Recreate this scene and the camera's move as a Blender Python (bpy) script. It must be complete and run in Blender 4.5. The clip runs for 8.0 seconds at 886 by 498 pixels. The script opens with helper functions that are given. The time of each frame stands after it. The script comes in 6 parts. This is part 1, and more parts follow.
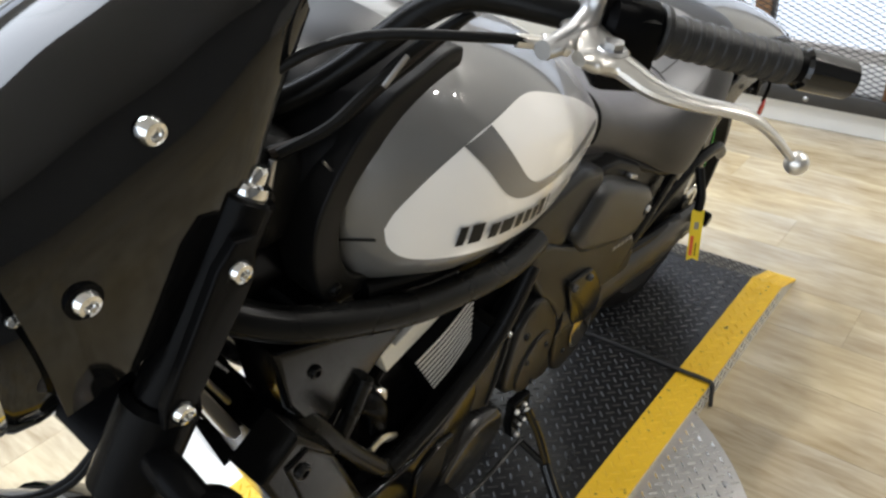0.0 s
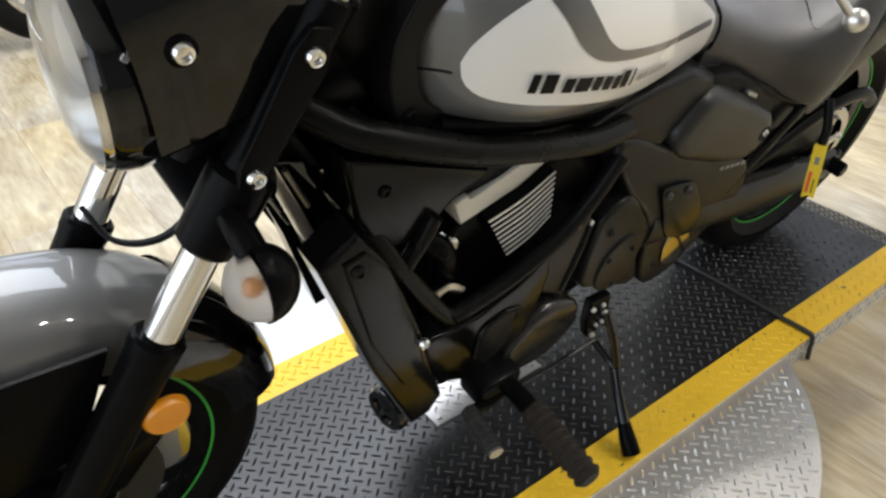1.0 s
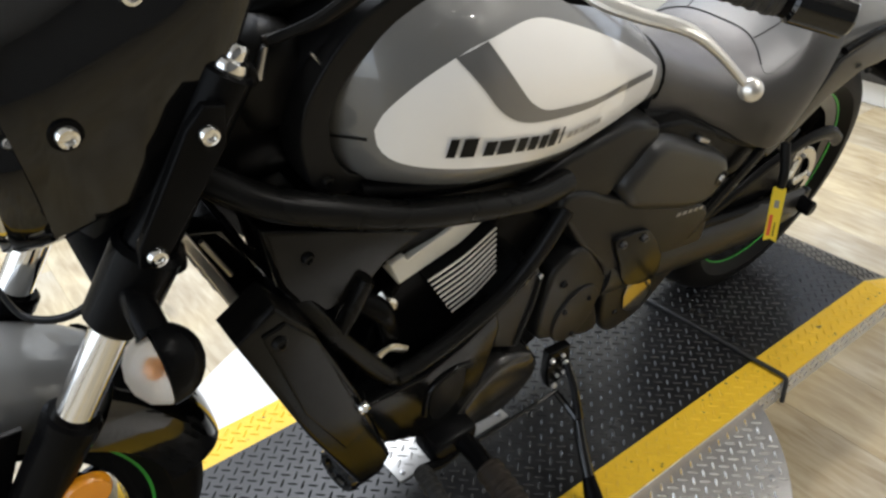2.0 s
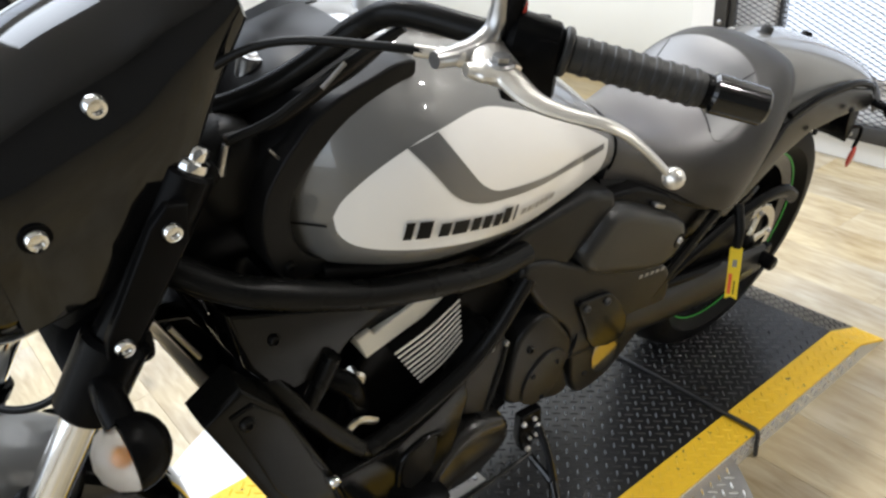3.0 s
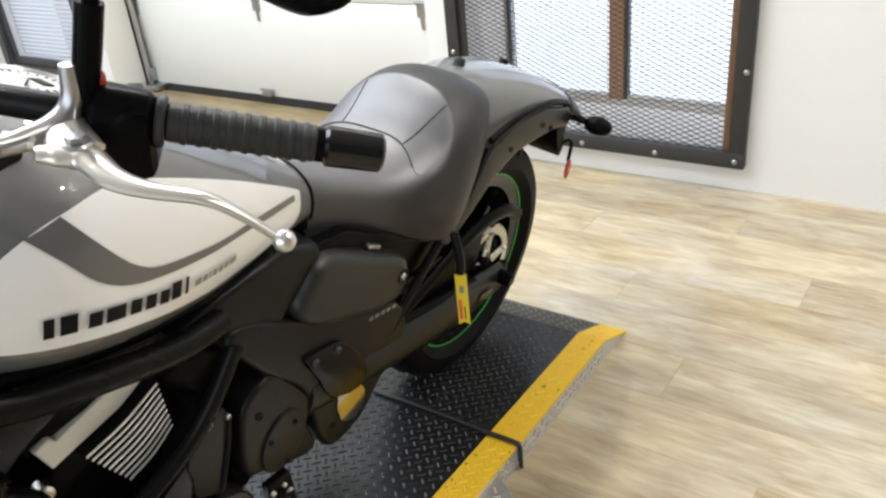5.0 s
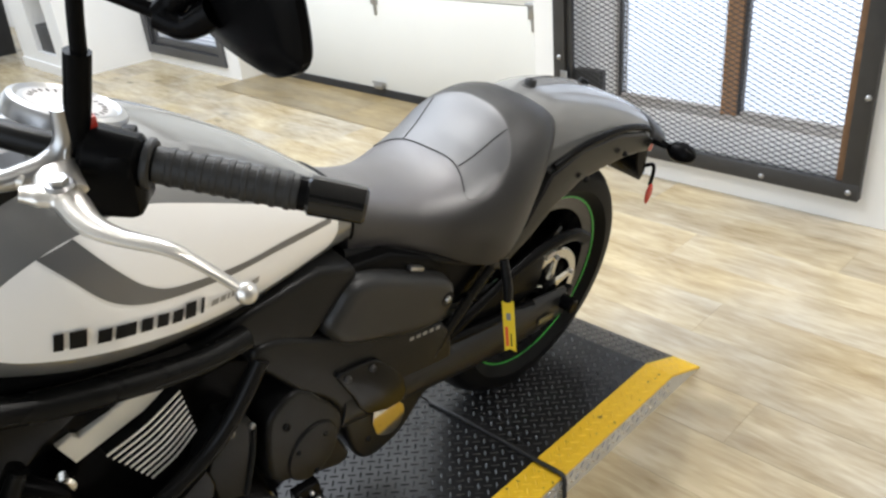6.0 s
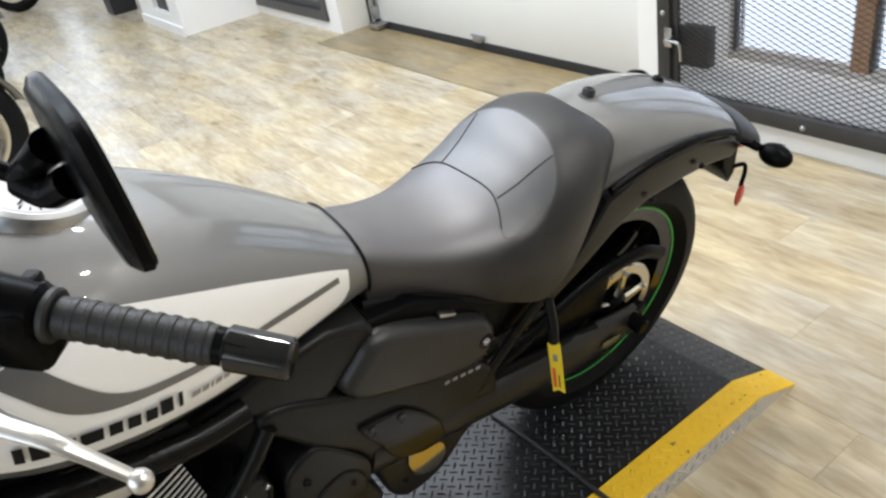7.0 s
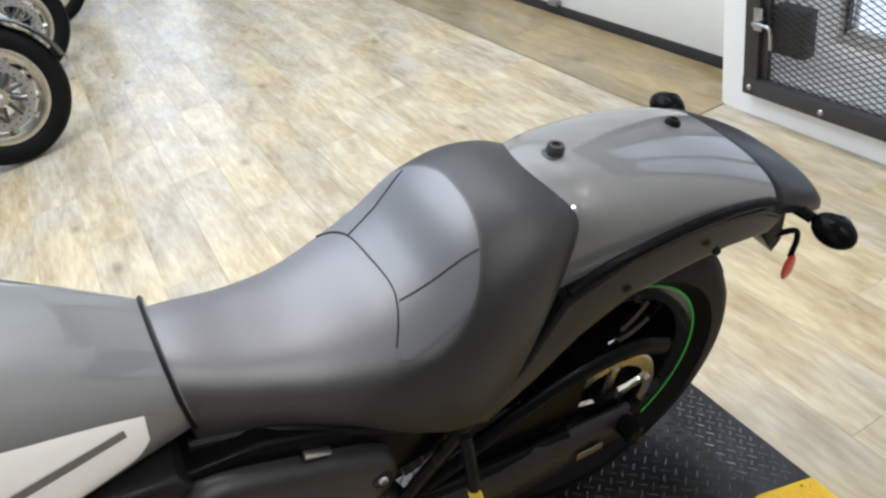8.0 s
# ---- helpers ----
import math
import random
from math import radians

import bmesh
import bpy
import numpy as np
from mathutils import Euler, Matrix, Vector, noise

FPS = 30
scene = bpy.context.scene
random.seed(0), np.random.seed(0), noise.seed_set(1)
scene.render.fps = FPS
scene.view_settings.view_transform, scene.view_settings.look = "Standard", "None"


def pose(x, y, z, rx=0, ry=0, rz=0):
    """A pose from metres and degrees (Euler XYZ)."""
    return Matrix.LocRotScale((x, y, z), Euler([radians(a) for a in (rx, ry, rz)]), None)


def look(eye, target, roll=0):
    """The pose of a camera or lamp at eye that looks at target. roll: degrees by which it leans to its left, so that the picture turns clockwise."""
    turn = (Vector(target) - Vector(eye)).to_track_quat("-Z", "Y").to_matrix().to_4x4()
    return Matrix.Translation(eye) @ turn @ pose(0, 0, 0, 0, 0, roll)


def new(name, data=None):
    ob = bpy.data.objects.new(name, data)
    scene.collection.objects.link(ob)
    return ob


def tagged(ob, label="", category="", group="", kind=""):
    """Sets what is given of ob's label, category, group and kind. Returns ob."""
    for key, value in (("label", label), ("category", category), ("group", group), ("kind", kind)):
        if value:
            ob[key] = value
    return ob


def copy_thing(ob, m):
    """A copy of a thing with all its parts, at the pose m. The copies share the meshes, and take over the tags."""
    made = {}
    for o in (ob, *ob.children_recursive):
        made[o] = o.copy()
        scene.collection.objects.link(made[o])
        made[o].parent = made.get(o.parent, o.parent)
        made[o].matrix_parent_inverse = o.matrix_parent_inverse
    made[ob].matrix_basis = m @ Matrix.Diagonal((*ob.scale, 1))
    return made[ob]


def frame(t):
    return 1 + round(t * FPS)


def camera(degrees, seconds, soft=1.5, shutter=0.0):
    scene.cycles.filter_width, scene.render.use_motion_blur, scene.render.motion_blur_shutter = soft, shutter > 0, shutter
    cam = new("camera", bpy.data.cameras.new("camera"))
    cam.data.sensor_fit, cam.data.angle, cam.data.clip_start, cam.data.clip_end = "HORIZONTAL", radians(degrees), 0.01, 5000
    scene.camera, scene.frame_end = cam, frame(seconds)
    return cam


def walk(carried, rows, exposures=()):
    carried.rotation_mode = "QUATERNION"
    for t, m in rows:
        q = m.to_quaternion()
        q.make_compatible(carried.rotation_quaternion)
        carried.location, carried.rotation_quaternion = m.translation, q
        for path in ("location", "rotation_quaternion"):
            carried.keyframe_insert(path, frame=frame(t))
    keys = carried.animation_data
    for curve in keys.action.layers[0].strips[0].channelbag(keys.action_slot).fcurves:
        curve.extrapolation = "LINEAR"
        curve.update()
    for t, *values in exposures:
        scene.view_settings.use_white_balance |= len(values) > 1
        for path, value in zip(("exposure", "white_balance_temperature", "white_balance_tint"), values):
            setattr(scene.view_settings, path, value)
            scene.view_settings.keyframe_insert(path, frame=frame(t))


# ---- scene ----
EXPOSURES = [(0.0, -0.2, 6500, 10), (2.0, -0.2, 6500, 10), (3.5, -0.08, 6500, 10), (6.5, -0.14, 6450, 10), (7.0, -0.17, 6350, 10), (7.5, -0.24, 6250, 10), (8.0, -0.32, 6150, 10)]
cam = camera(59.3, 8.0, soft=2.5)
# seconds, place in metres, turn in degrees
PATH = [
    (0.0, 1.3310, 0.4083, 1.1874, 58.02, 3.25, 128.95),
    (0.5, 1.3785, 0.4901, 1.1520, 57.63, 3.07, 134.72),
    (1.0, 1.3532, 0.5559, 1.1152, 55.36, 1.65, 143.15),
    (1.5, 1.3116, 0.5663, 1.1193, 56.65, 1.24, 148.84),
    (2.0, 1.2577, 0.5803, 1.1356, 57.45, 2.92, 142.91),
    (2.2, 1.2518, 0.5870, 1.1432, 58.49, 3.26, 141.63),
    (3.3, 1.2387, 0.6249, 1.1818, 61.58, 4.13, 140.76),
    (3.5, 1.2341, 0.6312, 1.1816, 60.95, 4.63, 139.02),
    (4.0, 1.2039, 0.6646, 1.1839, 60.03, 5.26, 135.86),
    (4.5, 1.1620, 0.6755, 1.1704, 60.30, 5.40, 131.54),
    (5.0, 1.1047, 0.7012, 1.1728, 62.53, 5.33, 124.77),
    (5.2, 1.0987, 0.7178, 1.1837, 62.88, 5.62, 124.61),
    (6.3, 0.9311, 0.7856, 1.2420, 61.50, 6.66, 138.15),
    (6.5, 0.8900, 0.7903, 1.2767, 60.53, 8.48, 139.32),
    (7.0, 0.7481, 0.7395, 1.2951, 58.46, 9.35, 142.83),
    (7.5, 0.5122, 0.6127, 1.2961, 56.22, 8.02, 144.27),
    (8.0, 0.3022, 0.5624, 1.2549, 55.69, 10.26, 151.59),
]
walk(cam, [(t, pose(x, y, z, rx, ry, rz)) for t, x, y, z, rx, ry, rz in PATH], EXPOSURES)

# ---- world, light ----
world = bpy.data.worlds.new("world")
scene.world = world
world.use_nodes = True
wn = world.node_tree.nodes
sky = wn.new("ShaderNodeTexSky")
sky.sky_type = "NISHITA"
sky.sun_disc = False
sky.sun_elevation, sky.sun_rotation = radians(50), radians(200)
world.node_tree.links.new(sky.outputs[0], wn["Background"].inputs[0])
wn["Background"].inputs[1].default_value = 0.14

LAMP_W, SOUTH_W, EAST_W, SKY_W = 26.0, 75.0, 125.0, 21.0


def lamp_area(name, m, sx, sy, watts, colour, shape="RECTANGLE", spread=180):
    d = bpy.data.lights.new(name, "AREA")
    d.shape, d.size, d.size_y, d.energy, d.color, d.spread = shape, sx, sy, watts, colour, radians(spread)
    ob = new(name, d)
    ob.matrix_world = m
    return ob


# ---- materials ----
def mat(name, colour, rough=0.5, metal=0.0, vary=0.0, scale=8.0, bump=0.0, bscale=60.0, rvary=0.0, coat=0.0, spec=0.5, per_object=0.0, stretch=None, fine=0.0):
    """A surface with large and fine variation of colour, gloss and relief, in object space."""
    m = bpy.data.materials.new(name)
    m.use_nodes = True
    nt = m.node_tree
    N, L = nt.nodes, nt.links
    b = N["Principled BSDF"]
    b.inputs["Roughness"].default_value = rough
    b.inputs["Metallic"].default_value = metal
    b.inputs["Coat Weight"].default_value = coat
    b.inputs["Coat Roughness"].default_value = 0.035
    b.inputs["Specular IOR Level"].default_value = spec
    b.inputs["Base Color"].default_value = (*colour, 1)
    co = N.new("ShaderNodeTexCoord")
    mp = N.new("ShaderNodeMapping")
    L.new(co.outputs["Object"], mp.inputs[0])
    if stretch:
        mp.inputs["Scale"].default_value = stretch
    n1 = N.new("ShaderNodeTexNoise")
    n1.inputs["Scale"].default_value, n1.inputs["Detail"].default_value = scale, 6
    L.new(mp.outputs[0], n1.inputs["Vector"])
    n2 = N.new("ShaderNodeTexNoise")
    n2.inputs["Scale"].default_value, n2.inputs["Detail"].default_value = bscale, 4
    L.new(mp.outputs[0], n2.inputs["Vector"])
    if vary or fine or per_object:
        add = N.new("ShaderNodeMath")
        add.operation = "MULTIPLY_ADD"
        add.inputs[1].default_value = fine
        L.new(n2.outputs[0], add.inputs[0])
        base = N.new("ShaderNodeMath")
        base.operation = "MULTIPLY_ADD"
        L.new(n1.outputs[0], base.inputs[0])
        base.inputs[1].default_value = 2 * vary
        base.inputs[2].default_value = 1 - vary - fine / 2
        L.new(base.outputs[0], add.inputs[2])
        last = add
        if per_object:
            oi = N.new("ShaderNodeObjectInfo")
            po = N.new("ShaderNodeMath")
            po.operation = "MULTIPLY_ADD"
            po.inputs[1].default_value = per_object
            L.new(oi.outputs["Random"], po.inputs[0])
            ad2 = N.new("ShaderNodeMath")
            L.new(add.outputs[0], po.inputs[2])
            ad2.inputs[1].default_value = -per_object / 2
            L.new(po.outputs[0], ad2.inputs[0])
            last = ad2
        mx = N.new("ShaderNodeVectorMath")
        mx.operation = "SCALE"
        mx.inputs[0].default_value = colour
        L.new(last.outputs[0], mx.inputs["Scale"])
        L.new(mx.outputs[0], b.inputs["Base Color"])
    if rvary:
        rr = N.new("ShaderNodeMath")
        rr.operation = "MULTIPLY_ADD"
        rr.inputs[1].default_value, rr.inputs[2].default_value = 2 * rvary, rough - rvary
        L.new(n1.outputs[0], rr.inputs[0])
        L.new(rr.outputs[0], b.inputs["Roughness"])
    if bump:
        bp = N.new("ShaderNodeBump")
        bp.inputs["Strength"].default_value, bp.inputs["Distance"].default_value = 0.6, bump
        L.new(n2.outputs[0], bp.inputs["Height"])
        L.new(bp.outputs[0], b.inputs["Normal"])
    return m


def glow(name, colour, strength):
    m = bpy.data.materials.new(name)
    m.use_nodes = True
    b = m.node_tree.nodes["Principled BSDF"]
    b.inputs["Base Color"].default_value = (*colour, 1)
    b.inputs["Emission Color"].default_value = (*colour, 1)
    b.inputs["Emission Strength"].default_value = strength
    return m


def glass(name, colour, rough=0.02):
    m = bpy.data.materials.new(name)
    m.use_nodes = True
    b = m.node_tree.nodes["Principled BSDF"]
    b.inputs["Base Color"].default_value = (*colour, 1)
    b.inputs["Transmission Weight"].default_value = 1
    b.inputs["Roughness"].default_value = rough
    return m


def wood(name, dark, light, per_object=0.3, rough=0.33):
    """Plank: long soft grain along y, knots and streaks, tone by piece."""
    m = bpy.data.materials.new(name)
    m.use_nodes = True
    nt = m.node_tree
    N, L = nt.nodes, nt.links
    b = N["Principled BSDF"]
    co = N.new("ShaderNodeTexCoord")
    oi = N.new("ShaderNodeObjectInfo")
    off = N.new("ShaderNodeVectorMath")
    off.operation = "SCALE"
    off.inputs[0].default_value = (31.0, 57.0, 13.0)
    L.new(oi.outputs["Random"], off.inputs["Scale"])
    ad = N.new("ShaderNodeVectorMath")
    L.new(co.outputs["Object"], ad.inputs[0])
    L.new(off.outputs[0], ad.inputs[1])
    outs = []
    for sc, st, det in ((3.4, (3.4, 0.9, 1.0), 6), (15.0, (4.2, 0.7, 1.0), 6)):
        mp = N.new("ShaderNodeMapping")
        mp.inputs["Scale"].default_value = st
        L.new(ad.outputs[0], mp.inputs[0])
        n = N.new("ShaderNodeTexNoise")
        n.inputs["Scale"].default_value, n.inputs["Detail"].default_value = sc, det
        n.inputs["Distortion"].default_value = 0.6
        L.new(mp.outputs[0], n.inputs["Vector"])
        outs.append(n)
    mixf = N.new("ShaderNodeMath")
    mixf.operation = "MULTIPLY_ADD"
    mixf.inputs[1].default_value = 0.42
    L.new(outs[1].outputs[0], mixf.inputs[0])
    h = N.new("ShaderNodeMath")
    h.operation = "MULTIPLY"
    h.inputs[1].default_value = 0.58
    L.new(outs[0].outputs[0], h.inputs[0])
    L.new(h.outputs[0], mixf.inputs[2])
    po = N.new("ShaderNodeMath")
    po.operation = "MULTIPLY_ADD"
    po.inputs[1].default_value = per_object
    L.new(oi.outputs["Random"], po.inputs[0])
    L.new(mixf.outputs[0], po.inputs[2])
    rp = N.new("ShaderNodeValToRGB")
    rp.color_ramp.elements[0].position, rp.color_ramp.elements[0].color = 0.34, (*dark, 1)
    rp.color_ramp.elements[1].position, rp.color_ramp.elements[1].color = 0.70, (*light, 1)
    L.new(po.outputs[0], rp.inputs[0])
    # knots: sparse dark ovals drawn out along the grain
    kmap = N.new("ShaderNodeMapping")
    kmap.inputs["Scale"].default_value = (4.6, 2.1, 1.0)
    L.new(ad.outputs[0], kmap.inputs[0])
    kn = N.new("ShaderNodeTexVoronoi")
    kn.inputs["Scale"].default_value = 1.0
    L.new(kmap.outputs[0], kn.inputs["Vector"])
    kr = N.new("ShaderNodeMapRange")
    kr.inputs["From Min"].default_value, kr.inputs["From Max"].default_value = 0.02, 0.12
    kr.inputs["To Min"].default_value, kr.inputs["To Max"].default_value = 0.5, 1.0
    L.new(kn.outputs["Distance"], kr.inputs["Value"])
    # greyer and yellower stretches
    tn = N.new("ShaderNodeTexNoise")
    tn.inputs["Scale"].default_value, tn.inputs["Detail"].default_value = 1.7, 3
    L.new(ad.outputs[0], tn.inputs["Vector"])
    tr_ = N.new("ShaderNodeValToRGB")
    tr_.color_ramp.elements[0].position, tr_.color_ramp.elements[0].color = 0.36, (1.02, 0.985, 0.86, 1)
    tr_.color_ramp.elements[1].position, tr_.color_ramp.elements[1].color = 0.66, (0.90, 0.94, 1.03, 1)
    L.new(tn.outputs[0], tr_.inputs[0])
    tm = N.new("ShaderNodeVectorMath")
    tm.operation = "MULTIPLY"
    L.new(rp.outputs[0], tm.inputs[0])
    L.new(tr_.outputs[0], tm.inputs[1])
    km = N.new("ShaderNodeVectorMath")
    km.operation = "SCALE"
    L.new(tm.outputs[0], km.inputs[0])
    L.new(kr.outputs[0], km.inputs["Scale"])
    L.new(km.outputs[0], b.inputs["Base Color"])
    b.inputs["Roughness"].default_value = rough
    bp = N.new("ShaderNodeBump")
    bp.inputs["Strength"].default_value, bp.inputs["Distance"].default_value = 0.25, 0.0006
    L.new(outs[1].outputs[0], bp.inputs["Height"])
    L.new(bp.outputs[0], b.inputs["Normal"])
    return m


M_FRAME = mat("powder_black", (0.0062, 0.0062, 0.006), 0.27, spec=0.11, vary=0.15, bump=0.0002, bscale=400, rvary=0.06)
M_MATT = mat("moulded_black", (0.0035, 0.0035, 0.0037), 0.24, spec=0.045, vary=0.2, bump=0.0003, bscale=500, rvary=0.08)
M_COVER = mat("cover_grey", (0.019, 0.019, 0.0187), 0.36, spec=0.32, vary=0.15, bump=0.0002, bscale=500, rvary=0.05)
M_TRIM = mat("trim_black", (0.0065, 0.0065, 0.0065), 0.38, spec=0.13, vary=0.12, bump=0.0003, bscale=500, rvary=0.05)
M_RAIL = mat("satin_rail", (0.009, 0.0088, 0.0085), 0.24, spec=0.24, vary=0.15, bump=0.0002, bscale=400, rvary=0.06)
M_PIVOT = mat("pivot_grey", (0.008, 0.008, 0.0079), 0.32, spec=0.16, vary=0.15, bump=0.0002, bscale=500, rvary=0.05)
M_SWING = mat("swingarm_black", (0.010, 0.010, 0.0102), 0.34, spec=0.25, vary=0.15, bump=0.0002, bscale=500, rvary=0.05)
M_PANEL = mat("dark_panel", (0.004, 0.004, 0.0039), 0.09, spec=0.13, vary=0.15, bump=0.0002, bscale=500, rvary=0.05)
M_GLOSS = mat("gloss_black", (0.004, 0.004, 0.004), 0.07, spec=0.5, vary=0.15, coat=0.0, rvary=0.04)
M_GREY = mat("grey_paint", (0.135, 0.136, 0.133), 0.46, metal=0.2, vary=0.04, coat=1.0, bscale=900, fine=0.08, rvary=0.03)
M_WHITE = mat("pearl_white", (0.88, 0.87, 0.85), 0.25, vary=0.02, coat=0.8)
M_CHEV = mat("graphic_grey", (0.11, 0.11, 0.11), 0.3, metal=0.1, coat=0.8)
M_INK = mat("ink_black", (0.006, 0.006, 0.006), 0.4, spec=0.12, vary=0.1)
M_HOOD = mat("smoked_plastic", (0.007, 0.007, 0.0075), 0.34, spec=0.16, vary=0.12, rvary=0.05)
M_DIAL = mat("dial_face", (0.5, 0.48, 0.47), 0.5, vary=0.04)
M_INKG = mat("ink_grey", (0.25, 0.24, 0.22), 0.4)
M_SEAT = mat("seat_vinyl", (0.024, 0.023, 0.023), 0.48, vary=0.12, bump=0.0004, bscale=700, rvary=0.05, spec=0.7)
# paler seat vinyl, with the light on the backrest put into its colour
M_SEATP = mat("seat_vinyl_lit", (0.075, 0.075, 0.078), 0.4, vary=0.1, bump=0.0003, bscale=800, rvary=0.05, spec=1.0)


def vinyl(name, plain, worn):
    """Matt vinyl turned paler and smoother, to paint in light, where the mesh says so; each (colour, roughness,
    specular).
    """
    m = mat(name, plain[0], plain[1], vary=0.12, bump=0.0004, bscale=700, spec=plain[2])
    N, L = m.node_tree.nodes, m.node_tree.links
    b = N["Principled BSDF"]
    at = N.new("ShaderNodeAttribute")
    at.attribute_name = "lit_mask"
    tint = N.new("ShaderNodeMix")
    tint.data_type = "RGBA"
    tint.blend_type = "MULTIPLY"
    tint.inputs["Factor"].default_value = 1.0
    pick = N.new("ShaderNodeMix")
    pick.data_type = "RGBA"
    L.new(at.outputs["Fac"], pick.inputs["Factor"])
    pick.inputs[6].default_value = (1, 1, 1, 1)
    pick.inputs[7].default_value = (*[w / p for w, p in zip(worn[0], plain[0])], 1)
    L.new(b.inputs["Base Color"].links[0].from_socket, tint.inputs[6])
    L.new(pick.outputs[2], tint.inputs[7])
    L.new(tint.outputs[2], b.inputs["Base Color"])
    for k, socket in ((1, "Roughness"), (2, "Specular IOR Level")):
        r = N.new("ShaderNodeMapRange")
        r.inputs["To Min"].default_value, r.inputs["To Max"].default_value = plain[k], worn[k]
        L.new(at.outputs["Fac"], r.inputs["Value"])
        L.new(r.outputs[0], b.inputs[socket])
    return m


M_SEAT2 = vinyl("lit_and_dim_vinyl", ((0.018, 0.0175, 0.0175), 0.46, 0.45), ((0.08, 0.075, 0.078), 0.4, 1.0))
M_STITCH = mat("thread", (0.015, 0.015, 0.015), 0.8)
M_RUBBER = mat("tyre_rubber", (0.005, 0.005, 0.005), 0.55, spec=0.1, vary=0.25, bump=0.0005, bscale=200)
M_GRIP = mat("grip_rubber", (0.02, 0.02, 0.0195), 0.45, spec=0.35, vary=0.2, bump=0.0005, bscale=300)
M_CHROME = mat("chrome", (0.75, 0.75, 0.74), 0.09, metal=1, vary=0.05, rvary=0.03)
M_LEVER = mat("satin_alloy", (0.66, 0.64, 0.60), 0.3, metal=0.85, vary=0.08, bump=0.0003, bscale=300, rvary=0.08)
M_ALU = mat("cast_aluminium", (0.58, 0.55, 0.48), 0.24, metal=1, vary=0.12, bump=0.0003, bscale=300, rvary=0.08)
M_FIN = mat("machined_fin", (0.88, 0.86, 0.82), 0.35, metal=0.6, vary=0.08)
M_HEEL = mat("polished_metal", (0.42, 0.38, 0.29), 0.09, metal=1, vary=0.1, rvary=0.05)
M_STEEL = mat("steel", (0.42, 0.42, 0.42), 0.32, metal=1, vary=0.15, rvary=0.1)
M_SHIELD = mat("bare_cover", (0.80, 0.77, 0.68), 0.5, metal=0.0, vary=0.1, bump=0.0003, bscale=200)
M_GREEN = mat("lime_stripe", (0.05, 0.42, 0.06), 0.4, vary=0.1)
M_AMBER = mat("amber_plastic", (0.72, 0.27, 0.01), 0.25, vary=0.08, coat=0.4)
M_RED = mat("red_plastic", (0.45, 0.03, 0.02), 0.25, vary=0.1, coat=0.4)
M_BRASS = mat("engine_grey", (0.022, 0.021, 0.02), 0.18, metal=0.3, vary=0.3, bump=0.0004, bscale=150)
M_PEG = mat("dusty_rubber", (0.02, 0.015, 0.011), 0.6, spec=0.25, vary=0.35, scale=30, bump=0.0006, bscale=250)
M_RUST = mat("rusty_steel", (0.16, 0.085, 0.04), 0.7, vary=0.5, scale=25, bump=0.0006, bscale=200, fine=0.4)
M_TAGY = mat("tag_yellow", (0.85, 0.62, 0.02), 0.5, vary=0.05)
M_DECAL = mat("faded_decal", (0.10, 0.085, 0.035), 0.5, vary=0.2)
M_TAGR = mat("tag_red", (0.75, 0.10, 0.03), 0.5)
M_PLATE_K = mat("tread_black", (0.012, 0.012, 0.0125), 0.3, metal=0.0, spec=0.45, vary=0.35, scale=9, fine=0.4, bump=0.0004, bscale=120, rvary=0.1)
M_PLATE_Y = mat("tread_yellow", (0.80, 0.50, 0.02), 0.5, vary=0.1, scale=14, fine=0.2, bump=0.0004, bscale=150, rvary=0.1)


def chipped(m, under, amount=0.66, scale=55.0):
    """Breaks a paint open in small scattered chips and scuffs."""
    N, L = m.node_tree.nodes, m.node_tree.links
    b = N["Principled BSDF"]
    co = N.new("ShaderNodeTexCoord")
    n = N.new("ShaderNodeTexNoise")
    n.inputs["Scale"].default_value, n.inputs["Detail"].default_value, n.inputs["Roughness"].default_value = scale, 3, 0.6
    L.new(co.outputs["Object"], n.inputs["Vector"])
    r = N.new("ShaderNodeMapRange")
    r.inputs["From Min"].default_value, r.inputs["From Max"].default_value = amount, amount + 0.03
    L.new(n.outputs[0], r.inputs["Value"])
    mix = N.new("ShaderNodeMix")
    mix.data_type = "RGBA"
    L.new(r.outputs[0], mix.inputs["Factor"])
    L.new(b.inputs["Base Color"].links[0].from_socket, mix.inputs[6])
    mix.inputs[7].default_value = (*under, 1)
    L.new(mix.outputs[2], b.inputs["Base Color"])


chipped(M_PLATE_Y, (0.09, 0.065, 0.02))
M_PLATE_S = mat("tread_bare", (0.50, 0.485, 0.465), 0.4, metal=0.75, vary=0.18, scale=9, fine=0.2, bump=0.0003, bscale=150, rvary=0.1)
M_PLATE_E = mat("tread_edge", (0.58, 0.57, 0.54), 0.45, metal=0.5, vary=0.25, scale=12, fine=0.2, rvary=0.1)
M_LUG_S = mat("tread_bare_polished", (0.86, 0.84, 0.80), 0.22, metal=0.85, vary=0.12, scale=14, rvary=0.1)
M_LUG_K = mat("tread_black_worn", (0.035, 0.035, 0.035), 0.22, metal=0.3, vary=0.45, scale=14, rvary=0.12)
M_WALL = mat("white_wall", (0.80, 0.785, 0.75), 0.7, vary=0.03, scale=2, bump=0.0008, bscale=90, fine=0.02)
M_JAMB = mat("cream_paint", (0.72, 0.69, 0.62), 0.6, vary=0.05, scale=3, bump=0.0005, bscale=90)
M_DOOR = mat("garage_door_paint", (0.72, 0.71, 0.66), 0.5, vary=0.03, scale=3, bump=0.0004, bscale=260, fine=0.03)
